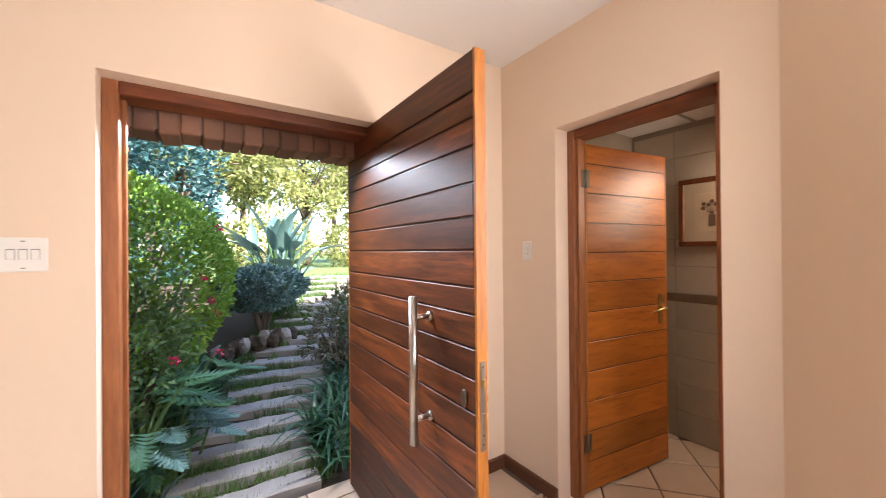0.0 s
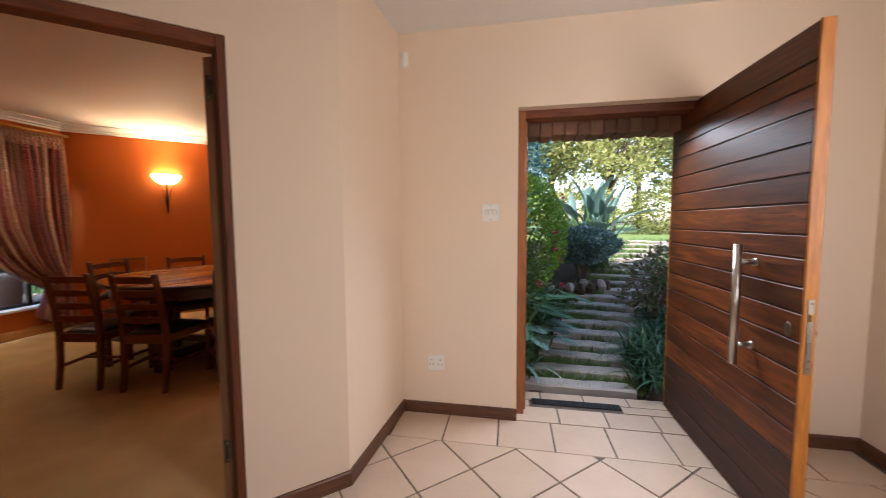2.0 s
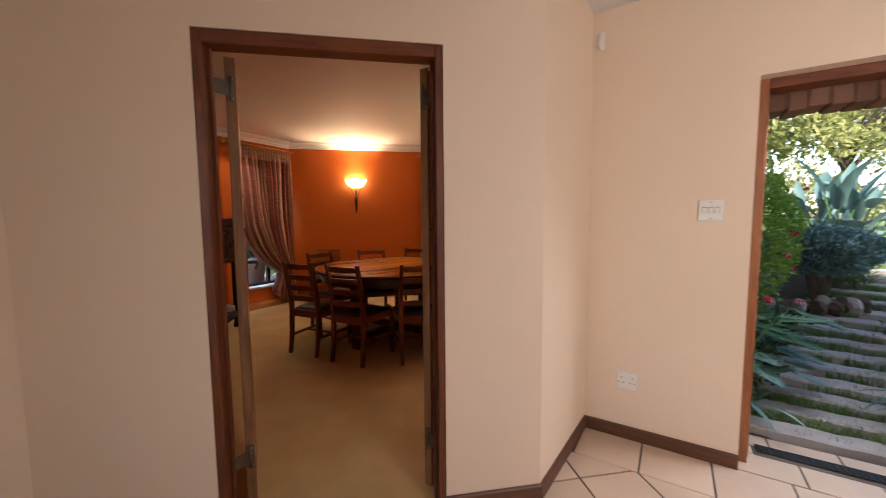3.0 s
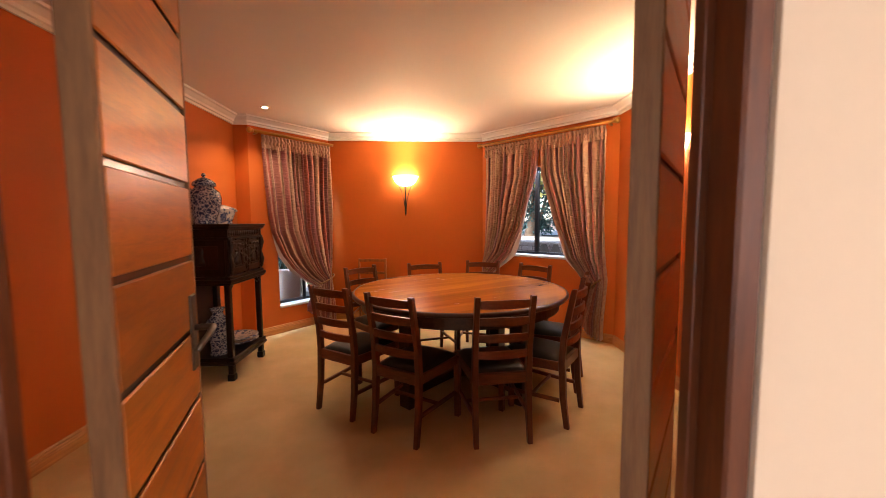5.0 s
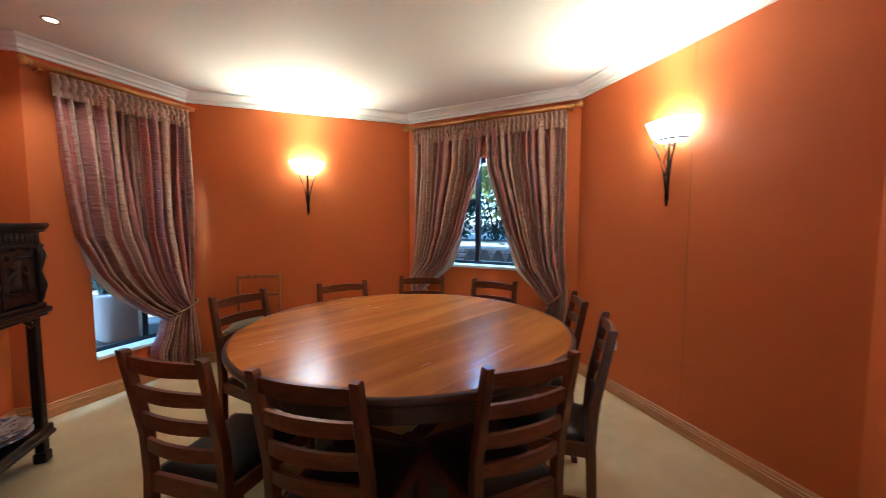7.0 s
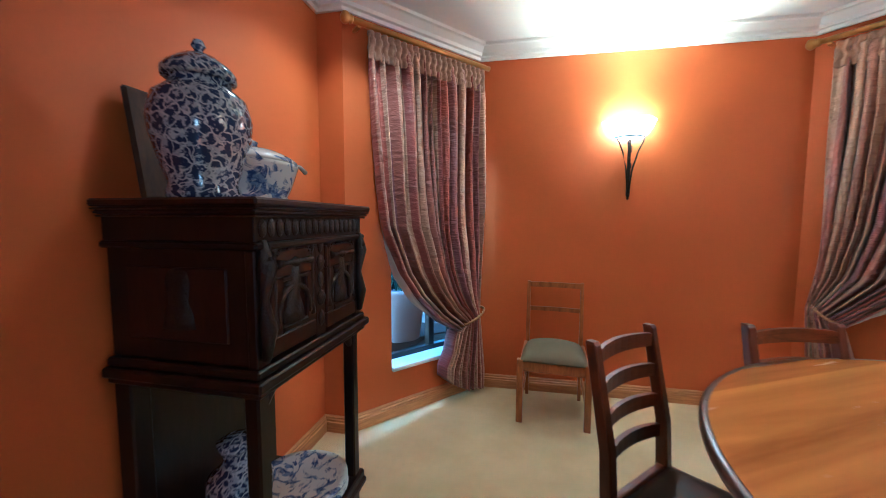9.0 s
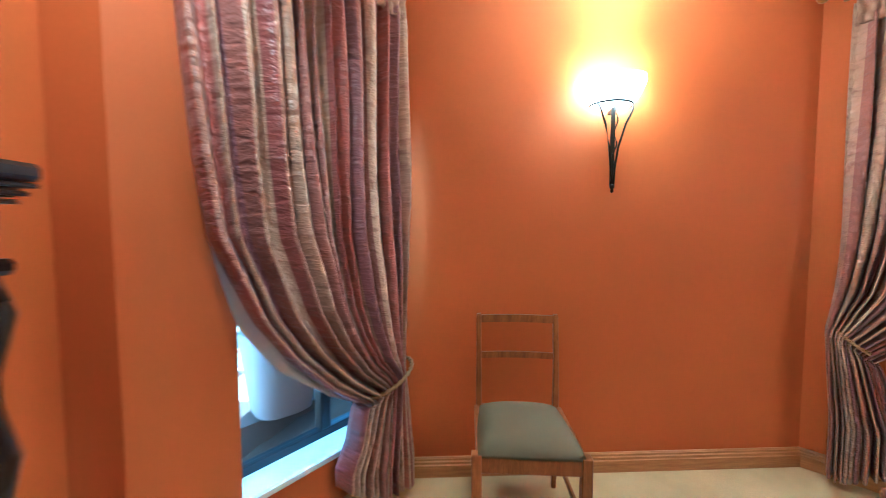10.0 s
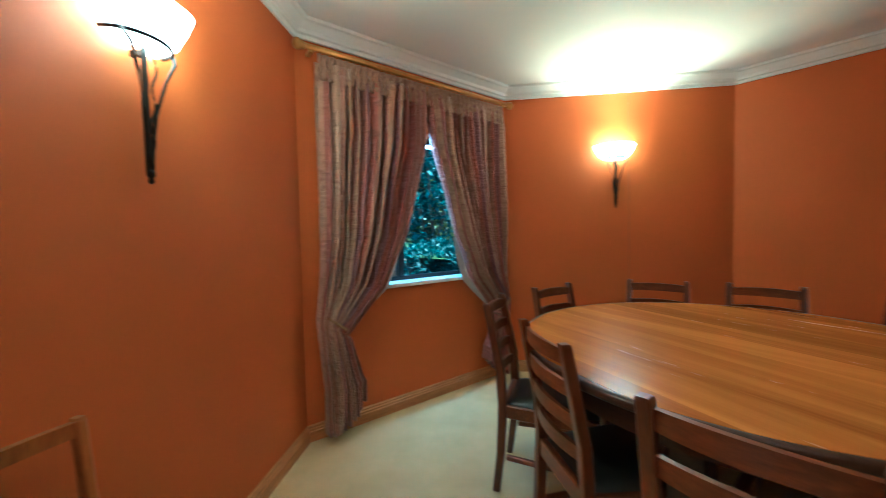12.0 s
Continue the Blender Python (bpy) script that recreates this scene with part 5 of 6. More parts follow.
# picture in the bathroom
pic = thing("framed_picture", HALL @ pose(4.022, -0.695, 1.645, 0, 0, 0), "dark timber framed flower print hanging on tiles", "picture")
for lo, hi in (((-0.018, -0.21, -0.24), (0.002, 0.21, -0.205)), ((-0.018, -0.21, 0.205), (0.002, 0.21, 0.24)), ((-0.018, -0.21, -0.205), (0.002, -0.175, 0.205)), ((-0.018, 0.175, -0.205), (0.002, 0.21, 0.205))):
    part("frame_bar", boxed(lo, hi, 0.004), FRAME, pic, "dark timber frame bar")
part("mount", boxed((-0.008, -0.175, -0.205), (0.0, 0.175, 0.205)), MAT_BOARD, pic)
part("print", boxed((-0.0095, -0.105, -0.135), (-0.0085, 0.105, 0.135)), PRINT, pic)
bm = bmesh.new()
box(bm, (-0.0115, -0.02, -0.10), (-0.010, 0.02, -0.02))
for k in range(7):
    a = math.radians(-50 + 100 * k / 6)
    r = 0.07 + 0.02 * (k % 2)
    tube(bm, [(-0.0112, 0, -0.02), (-0.0112, r * math.sin(a), -0.02 + r * math.cos(a))], 0.002, 5)
    lathe(bm, ((0.002, 0), (0.014, 0), (0.014, 0.001), (0.002, 0.001)), 8, m=Matrix.Translation((-0.0112, r * math.sin(a), -0.02 + r * math.cos(a))) @ Matrix.Rotation(math.pi / 2, 4, "Y"))
part("flowers", bm, INK, pic, "brown vase of flowers")

# drain grating in the threshold
mat_ = thing("door_drain", HALL @ pose(1.21, 0.285, -0.002), "black slotted drain strip sunk into the threshold tiles", "drain")
part("tray", boxed((-0.31, -0.04, 0.0), (0.31, 0.04, 0.007), 0.003), RUBBER, mat_)
for k in range(20):
    part("slot_bar", boxed((-0.295 + 0.031 * k, -0.03, 0.006), (-0.281 + 0.031 * k, 0.03, 0.011), 0.002), RUBBER, mat_)

# ---- house shell outside: brick lintel over the front door and an added roof for shade ----
lint = thing("brick_lintel", HALL @ pose(0.6, 0.26, 0), "weathered brown soldier-course brick lintel over the door", "lintel")
lint["kind"] = "structure"
part("bed", boxed((0.0, 0.006, 1.934), (1.75, 0.20, 2.5)), GROUT, lint)
rnd = random.Random(4)
brick_mesh = mesh_of(boxed((-0.0395, -0.105, -0.115), (0.0395, 0.105, 0.115), 0.007), "brick", BRICK)
for k in range(21):
    ob = new("brick", brick_mesh)
    ob.parent = lint
    ob.matrix_basis = pose(0.045 + 0.083 * k, 0.10 + rnd.uniform(-0.006, 0.006), 2.035 + rnd.uniform(-0.008, 0.008), rnd.uniform(-1, 1), rnd.uniform(-1.5, 1.5), 0)
    ob = new("brick", brick_mesh)
    ob.parent = lint
    ob.matrix_basis = pose(0.045 + 0.083 * k, 0.10 + rnd.uniform(-0.006, 0.006), 2.275 + rnd.uniform(-0.005, 0.005), rnd.uniform(-1, 1), 0, 0)
# added wall, out of view, blocks the sun from the hall's side window
setting("added_sun_wall", boxed((0.95, -2.1, -0.1), (2.75, -1.95, 2.74)), OUTWALL, "plain unseen outer wall added to keep sun off the side window")
# never in view: this roof mass is added to throw shade on the path
HOUSE = [(-2.7, -2.1), (1.3, -2.15), (2.8, -2.15), hall_xy(4.4, 1.9), hall_xy(4.4, -0.5), hall_xy(0.3, -0.5), (2.2, 3.1), (2.2, 5.4), (0.75, 6.85), (-1.75, 6.85), (-2.8, 5.8)]
rf = slab(HOUSE, 2.74, 2.90)
apex = rf.verts.new((-0.2, 1.6, 3.9))
top_loop = [v for v in rf.verts if abs(v.co.z - 2.90) < 1e-4]
for k in range(len(top_loop)):
    rf.faces.new((top_loop[k], top_loop[(k + 1) % len(top_loop)], apex))
setting("roof", rf, ROOF, "unseen hipped roof added to shade the near garden")

# ---- garden ----
IN_D = grown(DINING, 0.30)


def inside(poly, x, y):
    c = False
    for k in range(len(poly)):
        (x0, y0), (x1, y1) = poly[k], poly[k - 1]
        if (y0 > y) != (y1 > y) and x < (x1 - x0) * (y - y0) / (y1 - y0) + x0:
            c = not c
    return c


def rise(d):
    """The height of the garden at d metres out from the front wall."""
    return 0.0 if d < 0.5 else min(0.32 * (d - 0.5), 1.0)


HINV = HALL.inverted()
PAVE = [(-5.6, 4.9), (-2.9, 4.9), (-2.9, 5.95), (-1.95, 7.0), (-1.2, 7.2), (-1.2, 10.0), (-5.6, 10.0)]


W2_OUT = Vector((SW2[1] - W2R[1], W2R[0] - SW2[0])).normalized()
W2_ALONG = Vector((SW2[0] - W2R[0], SW2[1] - W2R[1])).normalized()


def outside_east(along, out):
    """A place outside the east window: metres along its wall and out from it."""
    p = Vector(W2R) + W2_ALONG * along + W2_OUT * out
    return p.x, p.y


TERRACE = [outside_east(-0.5, 0.2), outside_east(-1.2, 1.75), outside_east(2.9, 1.75), outside_east(2.3, 0.2)]


def ground_z(x, y):
    p = HINV @ Vector((x, y, 0))
    if inside(IN_D, x, y) or (p.y < 0.45 and x > -3 and y < 6):
        return -0.14
    if inside(PAVE, x, y):
        return 0.24
    if inside(TERRACE, x, y):
        return 0.50
    h = rise(p.y)
    return h - 0.02 + 0.05 * noise.noise((x * 0.8, y * 0.8, 0)) * min(1, max(0, p.y - 1.2))


def axis_steps(lo, hi, near0, near1, fine):
    out, v = [], lo
    while v < near0:
        out.append(v)
        v += max(fine, 0.28 * (near0 - v) + 0.001)
    v = near0
    while v < near1:
        out.append(v)
        v += fine
    step = fine
    while v < hi:
        out.append(v)
        step *= 1.35
        v += step
    out.append(hi)
    return out


xs, ys = axis_steps(-400, 400, -6, 14, 0.16), axis_steps(-400, 400, -4, 16, 0.16)
verts = [(x, y, ground_z(x, y)) for y in ys for x in xs]
faces = [(j * len(xs) + k, j * len(xs) + k + 1, (j + 1) * len(xs) + k + 1, (j + 1) * len(xs) + k) for j in range(len(ys) - 1) for k in range(len(xs) - 1)]
gm = bpy.data.meshes.new("ground")
gm.from_pydata(verts, [], faces)
gm.materials.append(SOIL)
gm.shade_smooth()
tagged(new("ground", gm), "dark garden soil sloping up from the house", kind="structure")


def path_u(d):
    """Where the middle of the stepped path is, d metres out."""
    return 1.28 + 0.34 * (d - 0.6) + 0.05 * (d - 0.6) ** 2


def on_ground(u, d):
    p = HALL @ Vector((u, d, 0))
    return p.x, p.y, rise(d)


lawn = bmesh.new()
for d0, d1, u0, u1 in ((3.75, 30.0, -1.2, 30.0),):
    n = 30
    rows = []
    for j in range(n + 1):
        d = d0 + (d1 - d0) * j / n
        rows.append([lawn.verts.new((*on_ground(u0 + (u1 - u0) * k / n, d)[:2], 1.01 + 0.02 * noise.noise((j * 0.7, k * 0.7, 3)))) for k in range(n + 1)])
    for r, q in zip(rows, rows[1:]):
        for k in range(n):
            lawn.faces.new((r[k], r[k + 1], q[k + 1], q[k]))
LAWN = surface("lawn_grass", (0.16, 0.24, 0.06), (0.10, 0.17, 0.04), 0.9, big=1.2, fine=90, bump=0.9, mixin=0.8)
setting("lawn", lawn, LAWN, "sunlit mown lawn beyond the steps")

steps = thing("stone_steps", HALL.copy(), "rising flight of weathered grey stone steps with grass between", "steps")
steps["kind"] = "structure"
rnd = random.Random(11)
STEPS = [(0.56 + 0.172 * k, 1) for k in range(19)]
for d, _ in STEPS:
    w = 0.86 - 0.05 * d + rnd.uniform(-0.05, 0.05)
    bm = bmesh.new()
    n = 9
    rows = []
    for j, (y, z) in enumerate(((-0.074, -0.05), (-0.076, 0.014), (-0.064, 0.026), (0.055, 0.030), (0.068, 0.022), (0.070, -0.05))):
        rows.append([bm.verts.new((-w / 2 + w * k / n, y + 0.018 * noise.noise((k * 0.6, d * 3, j * 0.1)), z + 0.007 * noise.noise((k * 0.9, d * 5, 1)))) for k in range(n + 1)])
    for r, q in zip(rows, rows[1:]):
        for k in range(n):
            bm.faces.new((r[k], r[k + 1], q[k + 1], q[k]))
    bm.faces.new([r[0] for r in rows])
    bm.faces.new([r[-1] for r in rows][::-1])
    part("step", bm, STONE, steps, "", False, pose(path_u(d) + rnd.uniform(-0.04, 0.04), d, rise(d), 0, 0, -3 - 7 * (d - 0.5) + rnd.uniform(-3, 3)))


def from_faces(name, verts, faces, mat):
    me = bpy.data.meshes.new(name)
    me.from_pydata(verts, [], faces)
    me.materials.append(mat)
    return me


def leaf_quad(verts, faces, p, d, side, size, width, bend=0.25):
    """A folded leaf of four triangles from p along d."""
    n = len(verts)
    up = d.cross(side)
    mid = p + d * size * 0.5 - up * size * bend * 0.15
    tip = p + d * size - up * size * bend
    verts.extend((tuple(p), tuple(mid + side * width / 2 + up * width * 0.15), tuple(mid), tuple(mid - side * width / 2 + up * width * 0.15), tuple(tip)))
    faces.extend(((n, n + 1, n + 2), (n, n + 2, n + 3), (n + 1, n + 4, n + 2), (n + 2, n + 4, n + 3)))


def any_dir(rnd):
    z = rnd.uniform(-1, 1)
    a = rnd.uniform(0, 2 * math.pi)
    r = math.sqrt(1 - z * z)
    return Vector((r * math.cos(a), r * math.sin(a), z))


def crown(rnd, count, radii, size, width, shell=0.75, up=0.2, lumps=0.25, seed=0):
    """Leaves over a lumpy ellipsoid, denser at its skin."""
    verts, faces = [], []
    for _ in range(count):
        d = any_dir(rnd)
        lump = 1 + lumps * noise.noise((d.x * 2.2 + seed, d.y * 2.2, d.z * 2.2)) * 2
        r = (shell + (1 - shell) * rnd.random() ** 0.5) * lump
        p = Vector((d.x * radii[0] * r, d.y * radii[1] * r, d.z * radii[2] * r))
        out = (d * 0.8 + any_dir(rnd) * 0.8 + Vector((0, 0, up))).normalized()
        s = out.cross(any_dir(rnd)).normalized()
        k = rnd.uniform(0.7, 1.3)
        leaf_quad(verts, faces, p, out, s, size * k, width * k)
    return verts, faces


def shrub(name, u, d, radii, count, size, width, mat, label, lift=0.0, **more):
    x, y, z = on_ground(u, d)
    t = thing(name, pose(x, y, z + lift), label, "shrub")
    rnd = random.Random(int(u * 97 + d * 13))
    v, f = crown(rnd, count, radii, size, width, **more)
    v = [(a, b, max(c + radii[2], 0.01 - lift)) for a, b, c in v]
    ob = new("crown", from_faces("crown", v, f, mat))
    ob.parent = t
    bm = bmesh.new()
    for k in range(6):
        a = 1.05 * k
        tube(bm, [(0, 0, -lift - 0.02), (0.3 * radii[0] * math.cos(a), 0.3 * radii[1] * math.sin(a), radii[2] * 0.5), (0.7 * radii[0] * math.cos(a), 0.7 * radii[1] * math.sin(a), radii[2] * 1.1)], [0.03, 0.02, 0.008], 6)
    part("stems", bm, BARK, t)
    return t


def straps(name, u, d, count, long, width, mat, label, lean=0.8, lift=0.0, spread=0.12, at=None):
    """A clump of arching strap leaves."""
    x, y, z = at or on_ground(u, d)
    t = thing(name, pose(x, y, z + lift), label, "plant")
    rnd = random.Random(int(u * 53 + d * 31) + count)
    verts, faces = [], []
    for _ in range(count):
        a = rnd.uniform(0, 2 * math.pi)
        h = Vector((math.cos(a), math.sin(a), 0))
        s = Vector((-h.y, h.x, 0))
        p = Vector((rnd.uniform(-spread, spread), rnd.uniform(-spread, spread), 0))
        L = long * rnd.uniform(0.6, 1.15)
        ln = lean * rnd.uniform(0.4, 1.3)
        n = len(verts)
        seg = 6
        for k in range(seg + 1):
            t_ = k / seg
            c = p + h * (L * ln * t_ ** 1.5 * 0.8) + Vector((0, 0, L * (t_ - 0.62 * ln * t_ ** 2.4)))
            w = width * (0.55 + 0.9 * t_ * (1 - t_)) * (1 - t_ ** 4) + 0.001
            fold = Vector((0, 0, w * 0.25))
            verts.extend((tuple(c - s * w / 2 + fold), tuple(c), tuple(c + s * w / 2 + fold)))
        for k in range(seg):
            b = n + 3 * k
            faces.extend(((b, b + 1, b + 4, b + 3), (b + 1, b + 2, b + 5, b + 4)))
    ob = new("leaves", from_faces("leaves", verts, faces, mat))
    ob.data.shade_smooth()
    ob.parent = t
    return t


def paddles(name, u, d, count, high, mat, label, blade=0.55, wide=0.16, lean=0.5, spread=0.25, at=None):
    """Big paddle leaves on tall stalks."""
    x, y, z = at or on_ground(u, d)
    t = thing(name, pose(x, y, z), label, "plant")
    rnd = random.Random(int(u * 71 + d * 17) + count)
    verts, faces, sb = [], [], bmesh.new()
    for _ in range(count):
        a = rnd.uniform(0, 2 * math.pi)
        h = Vector((math.cos(a), math.sin(a), 0))
        s = Vector((-h.y, h.x, 0))
        p = Vector((rnd.uniform(-spread, spread), rnd.uniform(-spread, spread), -0.02))
        H = high * rnd.uniform(0.45, 1.0)
        ln = lean * rnd.uniform(0.2, 1.2)
        top = p + h * H * ln * 0.5 + Vector((0, 0, H * (1 - 0.25 * ln)))
        tube(sb, [p, p + (top - p) * 0.5 + Vector((0, 0, 0.05)), top], [0.014, 0.011, 0.008], 5)
        d_ = (h * ln + Vector((0, 0, 1.0 - 0.5 * ln))).normalized()
        L, W = blade * rnd.uniform(0.7, 1.15), wide * rnd.uniform(0.8, 1.2)
        n, seg = len(verts), 7
        nrm = d_.cross(s)
        for k in range(seg + 1):
            f = k / seg
            c = top + d_ * L * f - Vector((0, 0, 1)) * L * 0.35 * ln * f * f + h * 0.1 * L * f * f
            w = W * math.sin(math.pi * min(1, 0.08 + 0.92 * f) ** 0.8) + 0.004
            verts.extend((tuple(c - s * w / 2 + nrm * w * 0.18), tuple(c), tuple(c + s * w / 2 + nrm * w * 0.18)))
        for k in range(seg):
            b = n + 3 * k
            faces.extend(((b, b + 1, b + 4, b + 3), (b + 1, b + 2, b + 5, b + 4)))
    ob = new("leaves", from_faces("leaves", verts, faces, mat))
    ob.data.shade_smooth()
    ob.parent = t
    part("stem", sb, G_MID, t)
    return t


def lobed(name, u, d, count, high, mat, label, blade=0.30, spread=0.22):
    """Deeply cut leaves on arching stalks."""
    x, y, z = on_ground(u, d)
    t = thing(name, pose(x, y, z), label, "plant")
    rnd = random.Random(int(u * 41 + d * 29) + count)
    verts, faces, sb = [], [], bmesh.new()
    for _ in range(count):
        a = rnd.uniform(0, 2 * math.pi)
        h = Vector((math.cos(a), math.sin(a), 0))
        p = Vector((rnd.uniform(-spread, spread), rnd.uniform(-spread, spread), 0))
        H = high * rnd.uniform(0.35, 1.0)
        top = p + h * H * 0.45 + Vector((0, 0, H))
        tube(sb, [p, p + (top - p) * 0.6 + Vector((0, 0, 0.06)), top], [0.010, 0.008, 0.006], 5)
        d_ = (h + Vector((0, 0, rnd.uniform(-0.5, 0.1)))).normalized()
        s = Vector((-h.y, h.x, 0))
        L = blade * rnd.uniform(0.7, 1.2)
        for k in range(9):
            f = k / 8
            for sg in (-1, 1):
                dd = (d_ * (0.35 + 0.8 * f) + s * sg * (1 - 0.75 * f) + Vector((0, 0, -0.15))).normalized()
                leaf_quad(verts, faces, top + d_ * L * 0.75 * f, dd, dd.cross(Vector((0, 0, 1))).normalized(), L * (0.55 - 0.2 * f), L * 0.17, 0.2)
    ob = new("leaves", from_faces("leaves", verts, faces, mat))
    ob.parent = t
    part("stem", sb, G_MID, t)
    return t


def tree(u, d, high, radii, count, mat, label, size=0.16, at=None, clumps=26):
    """A tapered trunk with limbs and a crown of leaf clumps with gaps."""
    x, y, z = at or on_ground(u, d)
    t = thing("tree", pose(x, y, z - 0.05), label, "tree", "garden trees")
    rnd = random.Random(int(u * 19 + d * 23))
    bm = bmesh.new()
    top = Vector((rnd.uniform(-0.3, 0.3), rnd.uniform(-0.3, 0.3), high * 0.62))
    tube(bm, [(0, 0, 0), top * 0.35 + Vector((0.1, 0.05, 0)), top], [0.16, 0.11, 0.06], 10)
    verts, faces = [], []
    for k in range(clumps):
        dr = any_dir(rnd)
        r = rnd.uniform(0.45, 1.0)
        c = Vector((dr.x * radii[0] * r, dr.y * radii[1] * r, high * 0.68 + dr.z * radii[2] * r))
        st = top * rnd.uniform(0.45, 1.0)
        tube(bm, [st, (st + c) / 2 + Vector((0, 0, 0.15)), c], [0.045, 0.025, 0.008], 6)
        cr = rnd.uniform(0.5, 0.95)
        v, f = crown(rnd, count // clumps, (cr, cr, cr * 0.75), size, size * 0.5, shell=0.25, lumps=0.45, seed=k)
        n = len(verts)
        verts.extend((a + c.x, b + c.y, e + c.z) for a, b, e in v)
        faces.extend(tuple(i + n for i in q) for q in f)
    part("trunk", bm, BARK, t, "", True)
    ob = new("crown", from_faces("crown", verts, faces, mat))
    ob.parent = t
    return t


# left of the path, from the house outwards
shrub("clipped_shrub", 0.66, 1.70, (0.66, 0.64, 0.76), 11000, 0.045, 0.026, G_DOME, "tall clipped round shrub of small bright green leaves", 0.02, shell=0.86, lumps=0.05, up=0.5)
az = shrub("azalea", 0.74, 1.04, (0.30, 0.28, 0.46), 2600, 0.05, 0.022, G_MID, "loose flowering shrub with red blossoms", 0.1, lumps=0.3)
fv, ff = [], []
rnd = random.Random(8)
for fx, fy, fz in ((0.30, -0.34, 1.28), (0.34, -0.28, 0.72), (0.10, -0.44, 0.98), (0.38, -0.2, 0.80), (-0.1, -0.46, 0.55), (0.25, -0.4, 0.5)):
    for k in range(9):
        d_ = any_dir(rnd)
        leaf_quad(fv, ff, Vector((fx, fy, fz)) + d_ * 0.008, d_, d_.cross(any_dir(rnd)).normalized(), 0.024, 0.022)
blossom = new("blossom", from_faces("blossom", fv, ff, PINK))
blossom.parent = az
tagged(blossom, "red-pink blossoms")
lobed("philodendron", 0.68, 0.80, 34, 0.66, G_DARK, "dark glossy plant with deeply cut leaves")
lobed("philodendron", 0.86, 0.92, 20, 0.46, G_BLUE, "low grey-green plant with deeply cut leaves", 0.24)
straps("strap_plant", 0.74, 0.58, 40, 0.44, 0.055, G_BLUE, "clump of broad blue-green strap leaves by the door", 0.9)
straps("strap_plant", 1.10, 1.52, 70, 0.46, 0.034, G_DARK, "clump of dark green strap leaves", 0.9)
straps("strap_plant", 0.96, 1.18, 70, 0.46, 0.034, G_DARK, "clump of dark green strap leaves", 0.9)
shrub("round_shrub", 1.60, 2.25, (0.44, 0.36, 0.20), 5600, 0.05, 0.026, G_BLUE, "rounded grey-green shrub over a stone edge", 0.28, shell=0.82, lumps=0.10)
straps("grass_clump", 1.92, 2.65, 80, 0.30, 0.014, G_MID, "fine arching grass clump beside the steps", 1.0)
paddles("crane_flower", 1.86, 3.00, 46, 0.90, G_BLUE, "large crane flower plant with blue-green paddle leaves", 0.46, 0.125, 0.8, 0.28)
for k in range(11):
    rnd = random.Random(50 + k)
    x, y, z = on_ground(1.22 + 0.062 * k, 1.92 + 0.02 * k + rnd.uniform(-0.04, 0.04))
    st = thing("edging_stone", pose(x, y, z + 0.07, 0, 0, rnd.uniform(0, 90)), "rough brown edging stone under the shrub", "stone", "stone edging")
    bm = bmesh.new()
    bmesh.ops.create_icosphere(bm, subdivisions=2, radius=1)
    for v in bm.verts:
        v.co *= 1 + 0.35 * noise.noise(v.co * 1.3 + Vector((k * 7, 0, 0)))
        v.co.x *= 0.085
        v.co.y *= 0.06
        v.co.z *= 0.075
    part("stone", bm, SOIL if k % 3 else STONE, st)
# right of the path
for u, d, n, L in ((1.86, 0.80, 95, 0.46), (2.02, 1.05, 95, 0.46), (1.82, 0.60, 70, 0.36), (2.22, 1.32, 80, 0.42)):
    straps("agapanthus", u, d, n, L, 0.030, G_DARK, "clump of dark green strap leaves by the steps", 1.0)
shrub("twiggy_shrub", 2.12, 1.48, (0.24, 0.24, 0.32), 1100, 0.055, 0.020, G_DRY, "twiggy shrub with sparse olive-brown leaves", 0.05, lumps=0.4)
shrub("twiggy_shrub", 2.50, 1.95, (0.24, 0.24, 0.28), 1100, 0.06, 0.022, G_MID, "twiggy shrub with sparse green leaves", 0.05, lumps=0.4)
shrub("low_shrub", 3.15, 2.2, (0.40, 0.40, 0.30), 2200, 0.08, 0.035, G_MID, "low green garden shrub")
# distance
for u, d, h, r, n in ((-2.5, 6.5, 3.8, (2.0, 1.8, 1.7), 15000), (0.9, 8.0, 4.0, (2.0, 1.8, 1.9), 16000), (3.6, 9.0, 4.2, (2.1, 1.9, 1.9), 15000), (6.4, 9.5, 4.2, (2.2, 2.0, 1.9), 14000), (2.2, 12.5, 6.0, (2.8, 2.6, 2.6), 14000),
                      (9.6, 11.0, 5.0, (2.6, 2.4, 2.2), 12000), (-1.5, 12.0, 6.0, (3.0, 2.6, 2.6), 12000), (6.0, 14.0, 6.5, (3.2, 2.8, 2.8), 12000), (13.5, 11.0, 5.5, (2.8, 2.6, 2.4), 9000), (-6.5, 9.0, 5.0, (2.8, 2.6, 2.4), 9000)):
    # the leftmost tree takes the leaves coloured for shade
    tree(u, d, h, r, int(n * 0.5), G_TREE if u > -3 else G_TEAL, "tall sunlit garden tree with light foliage" if u > -3 else "tall garden tree with foliage tinted blue for shade", 0.15)
for u, d in ((2.3, 6.4), (4.4, 7.4), (6.6, 7.6), (0.6, 5.6), (9.0, 8.0)):
    shrub("border_shrub", u, d, (0.9, 0.7, 0.55), 2600, 0.10, 0.05, G_TREE, "sunlit shrub at the lawn's far edge", lumps=0.3)

